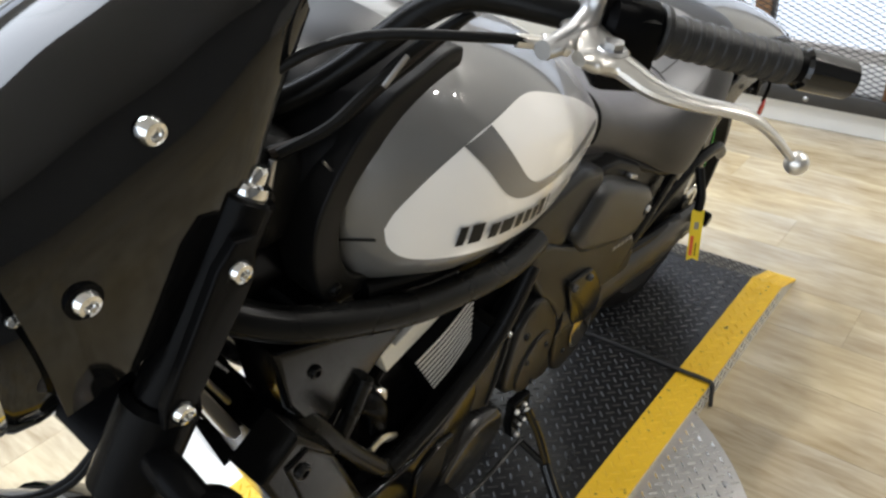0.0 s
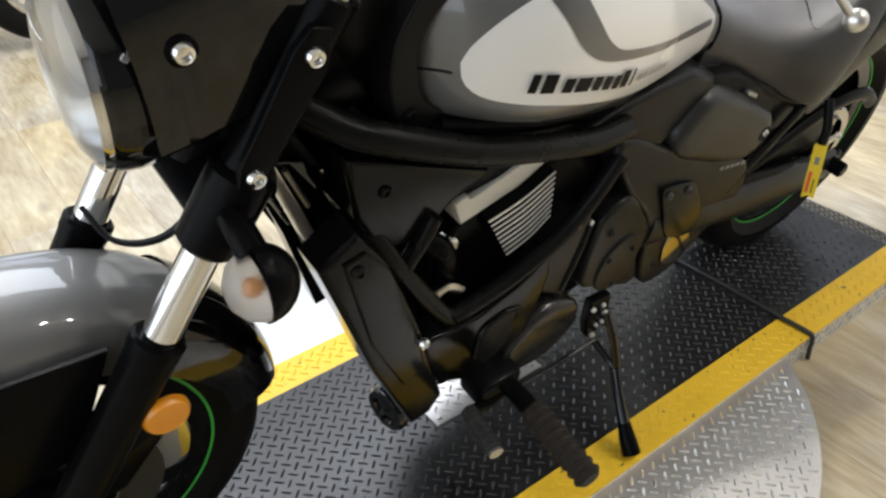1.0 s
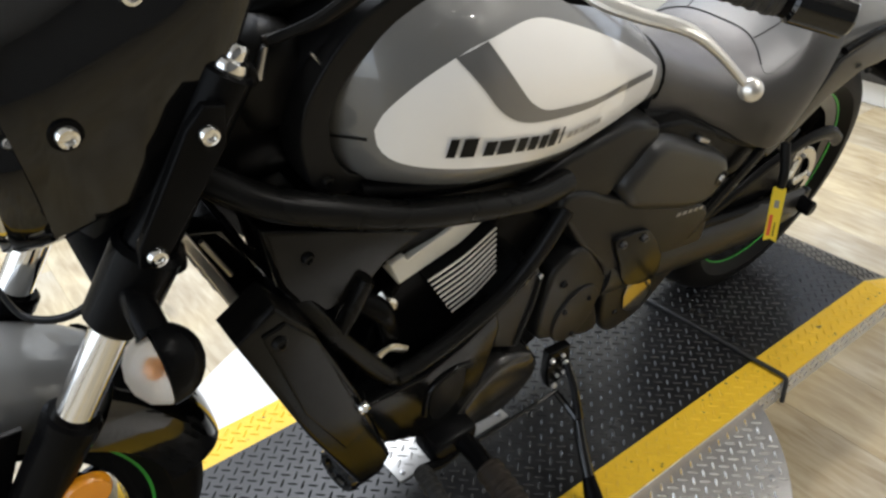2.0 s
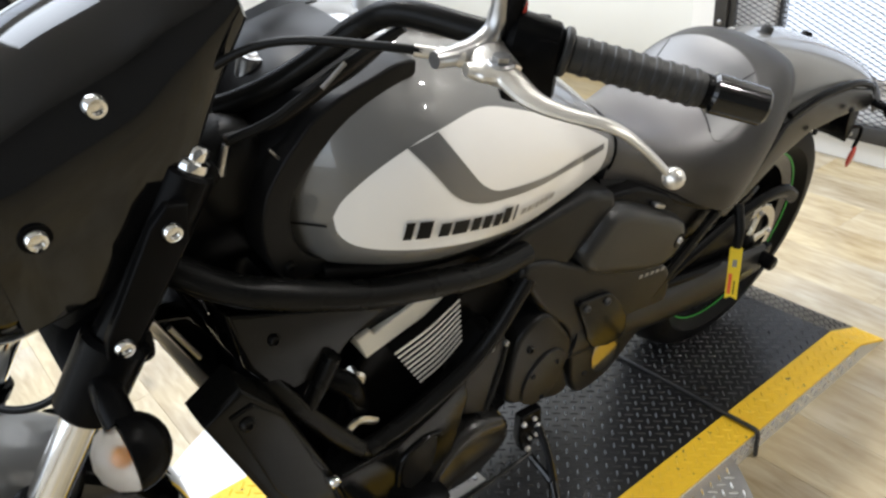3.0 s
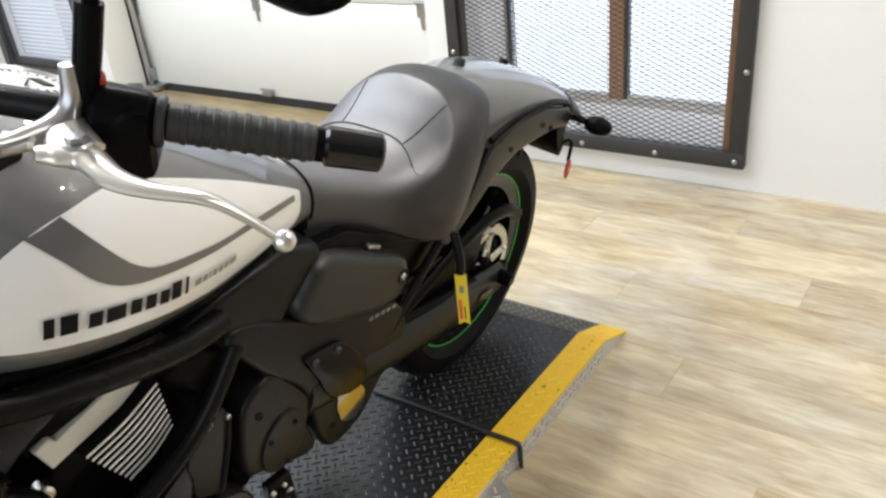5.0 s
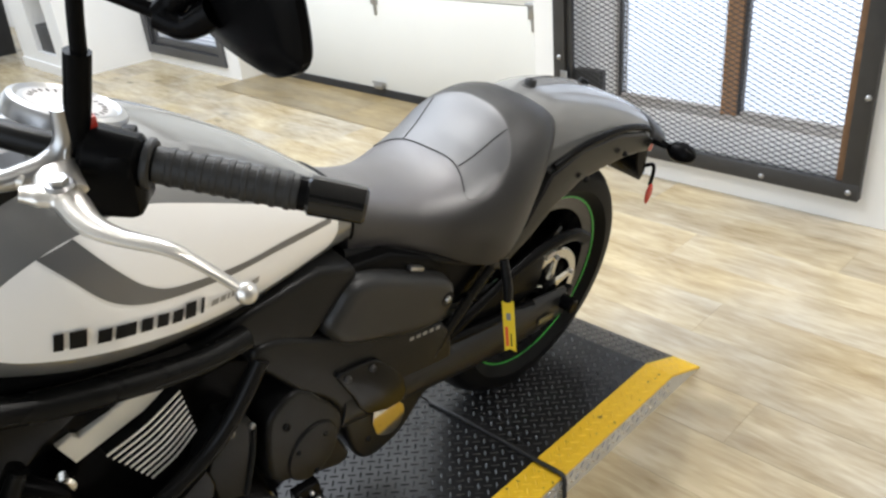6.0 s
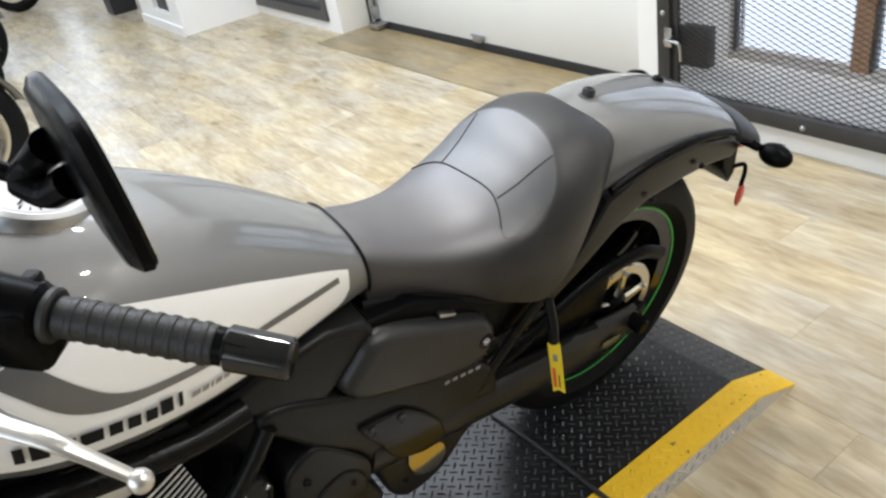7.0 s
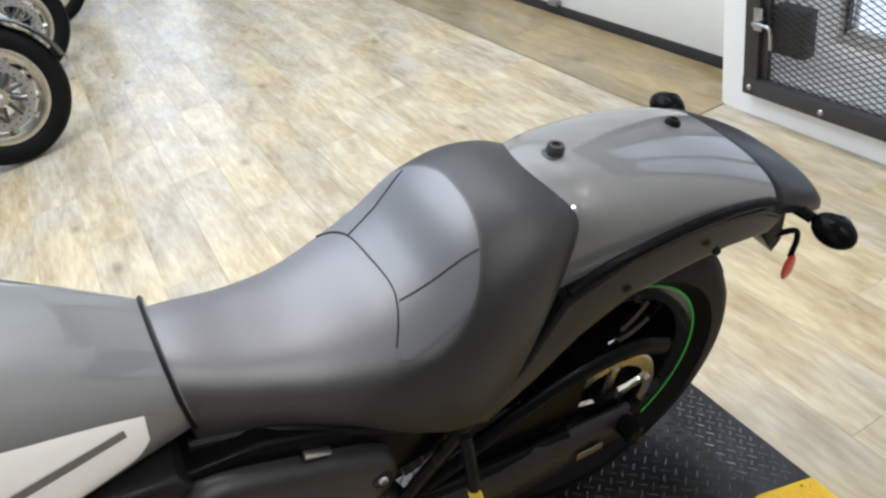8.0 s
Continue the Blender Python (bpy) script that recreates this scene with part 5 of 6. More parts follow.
# ---- engine ----
eng = bp("engine_block", prism([(0.90, 0.36), (0.84, 0.55), (0.78, 0.63), (0.66, 0.66), (0.56, 0.60), (0.45, 0.55), (0.40, 0.42), (0.45, 0.28), (0.60, 0.20), (0.80, 0.22)], -0.10, 0.085, 0.012, 0, 0.98), M_MATT, None, "black parallel-twin engine")
for k in range(9):
    dz = -0.0108 * k
    left, right = Vector((0.792 - 0.006 * k, 0, 0.592 + dz)), Vector((0.682 - 0.0016 * k, 0, 0.634 + dz))
    line = spline([left, (left + right) / 2 + Vector((-0.002, 0, -0.006)), right], 6)
    for nm, y0, y1, th, m_ in (("cooling_fin", 0.06, 0.1185, 0.0028, M_MATT), ("fin_edge", 0.1185, 0.1205, 0.0026, M_FIN)):
        bp(nm, loft([[(p.x, y0, p.z - th / 2), (p.x, y1, p.z - th / 2), (p.x, y1, p.z + th / 2), (p.x, y0, p.z + th / 2)] for p in line]), m_, eng, "bright machined fin edge" if m_ is M_FIN else "")
bp("cylinder_shield", prism([(0.84, 0.628), (0.82, 0.636), (0.812, 0.625), (0.75, 0.646), (0.69, 0.668), (0.68, 0.64), (0.705, 0.624), (0.727, 0.612), (0.824, 0.586)], 0.06, 0.10, 0.003), M_SHIELD, eng, "pale bare-metal heat cover")
bp("starter_cap", rod((0.838, 0.085, 0.557), (0.846, 0.112, 0.566), 0.012, 20, None, 0.004), M_ALU, eng, "small polished cap")
bp("shift_arm", tube([(0.873, 0.122, 0.49), (0.852, 0.123, 0.50), (0.824, 0.122, 0.478)], 0.008, 10, 6, True, 0.6), M_ALU, eng, "polished lever end")
cc = bp("crankcase_cover", prism([(0.572, 0.362), (0.571, 0.475), (0.556, 0.512), (0.506, 0.532), (0.462, 0.482), (0.420, 0.420), (0.417, 0.381), (0.428, 0.358), (0.404, 0.296), (0.433, 0.280), (0.53, 0.328)], 0.08, 0.140, 0.009, 2, 0.97), M_PIVOT, eng, "dark grey crankcase cover")
oval = [(0.487 + 0.050 * math.cos(a) * 0.94 - 0.062 * math.sin(a) * 0.25, 0.372 + 0.050 * math.cos(a) * 0.25 + 0.062 * math.sin(a) * 0.94) for a in (math.pi * k / 20 for k in range(40))]
bp("cover_disc", prism(oval, 0.130, 0.1445, 0.0025), M_PIVOT, cc)
bp("cover_groove", tube([(x, 0.1402, z) for x, z in oval] + [(oval[0][0], 0.1402, oval[0][1])], 0.0018, 6, 1), M_INK, cc)
for x, z in ((0.518, 0.395), (0.462, 0.398), (0.484, 0.322)):
    bolt((x, 0.1445, z), (0, 1, 0), 0.005, M_FRAME, cc)
bolt((0.534, 0.140, 0.465), (0, 1, 0), 0.007, M_FRAME, cc)
bp("side_case", prism([(0.670, 0.463), (0.66, 0.50), (0.627, 0.540), (0.594, 0.528), (0.582, 0.496), (0.609, 0.358), (0.66, 0.388)], 0.08, 0.136, 0.005), M_PIVOT, eng)
bp("case_ridge", tube([(0.588, 0.137, 0.51), (0.596, 0.138, 0.45), (0.614, 0.137, 0.37)], 0.004, 8, 5), M_PIVOT, eng)
bolt((0.632, 0.143, 0.53), (0, 1, 0), 0.008, M_STEEL, eng)
bolt((0.592, 0.139, 0.512), (0, 1, 0), 0.005, M_STEEL, eng)
bp("clutch_cover", prism([(0.692, 0.335), (0.641, 0.358), (0.588, 0.344), (0.556, 0.313), (0.555, 0.262), (0.614, 0.212), (0.68, 0.208), (0.73, 0.225), (0.74, 0.27)], 0.06, 0.15, 0.016, 3, 0.93), M_BRASS, eng, "dark lower engine cover")
bp("belly_guard", prism([(0.93, 0.43), (0.865, 0.428), (0.802, 0.425), (0.735, 0.452), (0.676, 0.488), (0.664, 0.447), (0.688, 0.312), (0.722, 0.277), (0.79, 0.268), (0.89, 0.325)], 0.105, 0.145, 0.006), M_PANEL, eng, "angular black belly guard")
# black plate on the guard stands in for the slot's dark inside
bp("slot_shade", prism([(0.725, 0.392), (0.748, 0.397), (0.783, 0.380), (0.788, 0.331), (0.768, 0.298), (0.730, 0.324)], 0.1452, 0.1462, 0.0004, 2), M_INK, eng)
bp("guard_rib", tube([(0.718, 0.146, 0.40), (0.752, 0.147, 0.407), (0.792, 0.147, 0.386), (0.797, 0.147, 0.33)], 0.004, 8, 5), M_PANEL, eng)
bp("sump", box((0.30, 0.16, 0.10), (0.66, 0, 0.20), 0.03), M_MATT, eng)
bp("silencer", tube([(0.70, -0.10, 0.24), (0.45, -0.13, 0.23), (0.15, -0.15, 0.25)], 0.05, 18), M_MATT, None, "black low silencer")
# wiring and hoses beside the cylinders
for i in range(5):
    a = random.uniform(0.70, 0.86)
    b = a - random.uniform(0.04, 0.12)
    bp("hose", tube([(a, 0.04, random.uniform(0.54, 0.58)), ((a + b) / 2, 0.065, random.uniform(0.52, 0.60)), (b, 0.07, random.uniform(0.44, 0.54))], random.uniform(0.004, 0.008), 8), M_MATT)

# ---- stand, pegs ----
st = bp("side_stand", tube([(0.504, 0.222, 0.178), (0.518, 0.255, 0.150), (0.537, 0.305, 0.112)], 0.0105, 12), M_GLOSS, None, "black folded-out side stand")
bp("stand_tip", tube([(0.533, 0.295, 0.120), (0.540, 0.318, 0.100), (0.543, 0.337, 0.083)], (0.0115, 0.016, 0.017), 12), M_MATT, st, "rubber-shod stand foot")
bp("stand_strut", tube([(0.514, 0.166, 0.206), (0.508, 0.195, 0.190), (0.504, 0.226, 0.174)], 0.0065, 8), M_GLOSS, st)
bp("stand_strut", tube([(0.492, 0.158, 0.262), (0.494, 0.19, 0.225), (0.503, 0.226, 0.176)], 0.0075, 8), M_GLOSS, st)
bp("stand_spring", tube([(0.514, 0.170, 0.214), (0.60, 0.172, 0.212), (0.70, 0.168, 0.200)], 0.004, 8), M_GLOSS, st)
bp("stand_lug", prism([(0.535, 0.305), (0.485, 0.30), (0.475, 0.25), (0.492, 0.205), (0.515, 0.20), (0.53, 0.24)], 0.135, 0.152, 0.004), M_MATT, st)
for x, z, r in ((0.490, 0.257, 0.0065), (0.529, 0.288, 0.005), (0.503, 0.286, 0.004), (0.490, 0.233, 0.0035), (0.505, 0.233, 0.0035), (0.506, 0.205, 0.0055)):
    bolt((x, 0.156, z), (0, 1, 0), r, M_LEVER, st)
pg = bp("footpeg", tube([(0.745, 0.14, 0.25), (0.735, 0.19, 0.25), (0.738, 0.26, 0.252)], 0.017, 12), M_MATT, None, "rubber-covered folding footpeg")
sleeve = bp("peg_rubber", rod((0.736, 0.235, 0.252), (0.745, 0.38, 0.255), 0.0215, 18, 0.020, 0.004), M_PEG, pg, "dusty ribbed rubber sleeve")
for k in range(9):
    c = Vector((0.736, 0.245, 0.252)).lerp(Vector((0.745, 0.375, 0.255)), k / 8.5)
    bp("rib", rod(c, c + Vector((0.0005, 0.007, 0.0001)), 0.0232, 18, None, 0.0015), M_PEG, sleeve)
bp("peg_mount", box((0.085, 0.06, 0.055), (0.752, 0.15, 0.25), 0.010), M_MATT, pg)
sl = bp("shift_lever", tube([(0.715, 0.165, 0.235), (0.77, 0.178, 0.228), (0.822, 0.182, 0.248)], 0.009, 10), M_MATT, None, "black shift lever with rubber toe peg")
bp("toe_peg", rod((0.822, 0.178, 0.248), (0.832, 0.262, 0.248), 0.0135, 14, None, 0.003), M_GRIP, sl)
for k in range(6):
    c = Vector((0.823, 0.188, 0.248)).lerp(Vector((0.831, 0.256, 0.248)), k / 5.5)
    bp("rib", rod(c, c + Vector((0.0006, 0.006, 0)), 0.0148, 14, None, 0.001), M_GRIP, sl)
bp("toe_cap", rod((0.832, 0.262, 0.248), (0.8325, 0.2655, 0.248), 0.0125, 14), M_STEEL, sl)

# ---- front end ----
FT, FB = Vector((1.035, 0, 0.945)), Vector((1.418, 0, 0.32))     # fork axis, top and bottom
FU = (FB - FT).normalized()


def on_fork(z, y):
    t = (z - FT.z) / (FB.z - FT.z)
    p = FT.lerp(FB, t)
    return Vector((p.x, y, p.z))


FY = 0.105
for s in (1, -1):
    fk = bp("fork_leg", rod(on_fork(0.962, FY * s), on_fork(0.73, FY * s), 0.025, 20, None, 0.003), M_MATT, None, "front fork leg with black shroud and chrome tube")
    bp("stanchion", rod(on_fork(0.74, FY * s), on_fork(0.60, FY * s), 0.0205, 24), M_CHROME, fk, "bright chrome fork tube")
    bp("dust_seal", rod(on_fork(0.625, FY * s), on_fork(0.605, FY * s), 0.030, 20, None, 0.004), M_MATT, fk)
    bp("slider", rod(on_fork(0.61, FY * s), on_fork(0.32, FY * s), 0.0285, 20, 0.026, 0.003), M_MATT, fk, "black fork slider")
    bp("axle_clamp", box((0.06, 0.05, 0.07), on_fork(0.32, FY * s), 0.012), M_MATT, fk)
    bp("fork_cap", lathe([(0.0, 0.024), (0.008, 0.024), (0.0105, 0.021), (0.011, 0.011), (0.0155, 0.009), (0.017, 0.004), (0.017, 0.0)], on_fork(0.962, FY * s), -FU, 20), M_CHROME, fk, "chrome fork cap")
    bp("fork_clamp", rod(on_fork(0.805, FY * s), on_fork(0.724, FY * s), 0.034, 24, 0.033, 0.006), M_MATT, fk, "black lower clamp collar")
    bp("clamp_bolt", box((0.05, 0.045, 0.04), on_fork(0.785, FY * s) + Vector((-0.018, -0.01 * s, -0.004)), 0.010), M_MATT, fk)
    bk = bp("cowl_bracket", prism([(1.043, 0.948), (1.062, 0.953), (1.08, 0.935), (1.138, 0.83), (1.142, 0.808), (1.124, 0.801), (1.109, 0.816), (1.046, 0.91)], 0.128 * s, 0.138 * s, 0.003), M_MATT, None, "flat black cowl bracket")
    bolt((1.062, 0.138 * s, 0.926), (0, s, 0), 0.010, M_CHROME, bk)
    bolt((1.125, 0.138 * s, 0.817), (0, s, 0), 0.010, M_CHROME, bk)
    # front indicator
    fi = bp("front_indicator", tube([(1.148, 0.115 * s, 0.768), (1.153, 0.155 * s, 0.779), (1.154, 0.188 * s, 0.772)], 0.0155, 14), M_MATT, None, "front turn signal with clear lens")
    bm = bmesh.new()
    bmesh.ops.create_uvsphere(bm, u_segments=24, v_segments=16, radius=1)
    bmesh.ops.bisect_plane(bm, geom=list(bm.verts) + list(bm.edges) + list(bm.faces), plane_co=(0.1, 0, 0), plane_no=(1, 0, 0), clear_outer=True)
    bmesh.ops.transform(bm, matrix=pose(1.156, 0.197 * s, 0.746, 0, 0, 0) @ Matrix.Diagonal((0.038, 0.035, 0.042, 1)), verts=bm.verts)
    bp("housing", bm, M_MATT, fi)
    bp("indicator_lens", lathe([(0.0, 0.03), (0.015, 0.027), (0.028, 0.018), (0.035, 0.004), (0.036, 0.0)], (1.160, 0.197 * s, 0.746), (1, 0, 0), 28), M_LENS, fi, "clear domed lens")
    bp("reflector_bowl", lathe([(0.006, -0.010), (0.02, -0.006), (0.034, 0.001)], (1.160, 0.197 * s, 0.746), (1, 0, 0), 24), M_SHIELD, fi)
    bm = bmesh.new()
    bmesh.ops.create_uvsphere(bm, u_segments=14, v_segments=10, radius=0.0075)
    bmesh.ops.translate(bm, vec=(1.160, 0.197 * s, 0.746), verts=bm.verts)
    bp("bulb", bm, M_AMBER, fi, "orange bulb")
    # amber side reflector
    rf = bp("side_reflector", lathe([(0.0, 0.006), (0.024, 0.005), (0.0275, 0.0), (0.0275, -0.006), (0.0, -0.006)], (1.25, 0.13 * s, 0.522), (0, s, 0), 28), M_AMBER, None, "round amber reflector")
    bp("reflector_arm", tube([(1.25, 0.122 * s, 0.522), (1.28, 0.115 * s, 0.525), (1.30, 0.108 * s, 0.525)], 0.006, 8), M_MATT, rf)
# made-up plate: keeps bright floor from showing past the front wheel
bp("wheel_side_filler", prism([(1.28, 0.60), (1.50, 0.62), (1.53, 0.50), (1.47, 0.42), (1.34, 0.45)], 0.07, 0.078, 0.003), M_MATT, None, "black plate added to darken the space beside the front wheel")
bp("steering_head", rod((1.05, 0, 0.93), (1.135, 0, 0.76), 0.035, 20), M_FRAME)
bp("lower_yoke", box((0.075, 0.22, 0.04), on_fork(0.755, 0) + Vector((-0.015, 0, 0)), 0.012, (0, 31, 0)), M_MATT, None, "black lower fork yoke")
bp("upper_yoke", box((0.075, 0.22, 0.03), on_fork(0.935, 0) + Vector((-0.01, 0, 0)), 0.010, (0, 31, 0)), M_MATT, None, "black upper fork yoke")
bp("ignition_lock", lathe([(0.0, 0.018), (0.006, 0.018), (0.008, 0.016), (0.0135, 0.016), (0.015, 0.012), (0.0155, -0.012), (0.019, -0.02), (0.02, -0.05)], (0.906, 0.0, 0.987), (-0.2, 0.05, 0.97), 24), M_STEEL, None, "steel ignition lock barrel")
# block added to hide the tank tip and keep this space black
bp("head_block", box((0.095, 0.165, 0.105), (0.968, 0, 0.912), 0.03, (0, 20, 0), 4), M_INK, None, "black block added for the dark space round the steering head")
for k, m_ in enumerate((M_INK, M_PEG, M_INK)):
    bp("wiring_loom", tube([(0.975, 0.085 - 0.01 * k, 0.965 - 0.004 * k), (0.939, 0.105 - 0.006 * k, 0.985 - 0.006 * k), (0.909, 0.11 - 0.004 * k, 1.002 - 0.008 * k), (0.88, 0.115 - 0.003 * k, 1.02 - 0.008 * k), (0.85, 0.12, 1.036 - 0.006 * k), (0.82, 0.15, 1.07)], 0.0052 - 0.0006 * k, 8), m_, None, "dark taped wiring loom")
bp("cable_clip", rod((0.978, 0.082, 0.96), (0.988, 0.082, 0.93), 0.0035, 10, 0.006), M_STEEL)
bp("cable_clip", rod((0.945, 0.106, 0.956), (0.930, 0.106, 0.935), 0.0014, 8), M_STEEL)
bp("cable_clip", rod((0.978, 0.03, 1.009), (0.964, 0.03, 0.985), 0.0028, 8), M_STEEL)
bp("cable_clip", rod((0.893, 0.122, 1.014), (0.868, 0.124, 1.035), 0.0025, 8), M_STEEL)
# filler block standing in for the blackness behind the headlight
bp("head_filler", box((0.16, 0.14, 0.16), (0.99, 0, 0.87), 0.03), M_MATT, None, "dark block added to fill the shade behind the headlight")
for i in range(2):
    bp("brake_hose", tube([(1.13, 0.05, 0.75), (1.19, 0.06 - 0.015 * i, 0.712 - 0.012 * i), (1.235, 0.03 - 0.015 * i, 0.70 - 0.01 * i), (1.25, -0.02, 0.715)], 0.0032, 8), M_INK)

# headlight and its cowl
HC = Vector((1.18, -0.006, 0.880))
HD = Vector((1, -0.05, 0.0)).normalized()
hl = bp("headlight", lathe([(0.0, -0.10), (0.06, -0.08), (0.09, -0.04), (0.1, 0.0), (0.1015, 0.02), (0.099, 0.038), (0.095, 0.044), (0.09, 0.03)], HC, HD, 56), M_GLOSS, None, "round headlight with a clear glass")
bp("headlight_rim", lathe([(0.0955, 0.040), (0.0965, 0.046), (0.0945, 0.051), (0.0905, 0.050), (0.089, 0.042)], HC, HD, 56), M_CHROME, hl, "thin bright rim")
bp("headlight_glass", lathe([(0.0905, 0.048), (0.085, 0.055), (0.07, 0.062), (0.04, 0.068), (0.0, 0.070)], HC, HD, 56), M_GLASS, hl, "clear headlight glass")
bp("headlight_bowl", lathe([(0.0, 0.012), (0.05, 0.017), (0.08, 0.032), (0.0905, 0.046)], HC, HD, 48), M_LEVER, hl, "pale satin reflector bowl")
bolt((1.203, 0.086, 0.935), (0.1, 0.8, 0.55), 0.005, M_CHROME, hl)
COWL = [  # x, half width, lower edge, top
    (1.195, 0.104, 0.845, 1.03),
    (1.17, 0.108, 0.852, 1.045),
    (1.14, 0.110, 0.861, 1.058),
    (1.10, 0.112, 0.875, 1.078),
    (1.045, 0.112, 0.932, 1.10),
    (1.0, 0.109, 1.022, 1.125),
    (0.955, 0.10, 1.09, 1.135),
]
rings = []
for i in range(25):
    x = 1.195 - 0.24 * i / 24
    w, zb, zt = lerp_table(COWL, x)
    ring = []
    for k in range(25):
        a = math.pi * k / 24
        c, s = math.cos(a), math.sin(a)
        ring.append((x + 0.02 * s, math.copysign(abs(c) ** 0.7, c) * w, zb + (zt - zb) * s ** 0.7))
    inner = [(p[0] - 0.004, p[1] * 0.965, p[2] - 0.004) for p in ring[::-1]]
    rings.append(ring + inner)
cw = bp("headlight_cowl", loft(rings), M_GLOSS, None, "gloss black headlight cowl")
for s in (1, -1):
    bp("cowl_bolt_boss", rod((1.164, 0.09 * s, 0.941), (1.164, 0.107 * s, 0.941), 0.014, 18), M_MATT, cw)
    bolt((1.164, 0.107 * s, 0.941), (0, s, 0), 0.0105, M_CHROME, cw)
    bolt((1.091, 0.095 * s, 1.039), (0, s, 0), 0.0105, M_CHROME, cw)

# front fender
rings = []
for i in range(37):
    a = radians(62 + (134 - 62) * i / 36)
    ends = min(1.0, (i + 3) / 9, (36 - i + 4) / 9)
    R = 0.333
    ring = []
    for k in range(21):
        b = math.pi * k / 20
        c, s = math.cos(b), math.sin(b)
        rr = R - 0.075 + 0.085 * s ** 0.7
        y = math.copysign(abs(c) ** 0.8, c) * 0.083 * (0.55 + 0.45 * ends)
        ring.append((FA.x + math.cos(a) * rr, FA.y + y, FA.z + math.sin(a) * rr))
    inner = [(FA.x + (p[0] - FA.x) * 0.985, FA.y + (p[1] - FA.y) * 0.95, FA.z + (p[2] - FA.z) * 0.985) for p in ring[::-1]]
    rings.append(ring + inner)
bp("front_fender", loft(rings), M_GREY, None, "grey metallic front fender")
rings = []
for i in range(13):
    a = radians(132 + 43 * i / 12)
    ring = []
    for k in range(15):
        b = math.pi * k / 14
        c, s = math.cos(b), math.sin(b)
        rr = 0.333 - 0.078 + 0.0885 * s ** 0.7
        ring.append((FA.x + math.cos(a) * rr, FA.y + math.copysign(abs(c) ** 0.8, c) * (0.086 - 0.02 * i / 12), FA.z + math.sin(a) * rr))
    rings.append(ring)
bp("fender_extension", loft(rings, False, False), M_GLOSS, None, "black rear lip of the front fender")

# ---- handlebar and controls ----
for s in (1, -1):
    bar = [(0.972, 0.008, 0.957), (0.938, 0.04, 0.978), (0.904, 0.07, 1.005), (0.872, 0.095, 1.036), (0.846, 0.118, 1.065), (0.828, 0.155, 1.087), (0.79, 0.222, 1.085), (0.735, 0.28, 1.075), (0.64, 0.375, 1.05)]
    if s < 0:  # the steering stands slightly turned
        bar = [(x + 0.16 * y, -y, z + 0.02 * min(1, y / 0.2)) for x, y, z in bar]
    bp("handlebar", tube(bar, 0.0128, 16), M_FRAME, None, "black swept-back handlebar")
g0, g1 = Vector((0.735, 0.28, 1.075)), Vector((0.605, 0.41, 1.043))
gd_ = (g1 - g0).normalized()
L = (g1 - g0).length
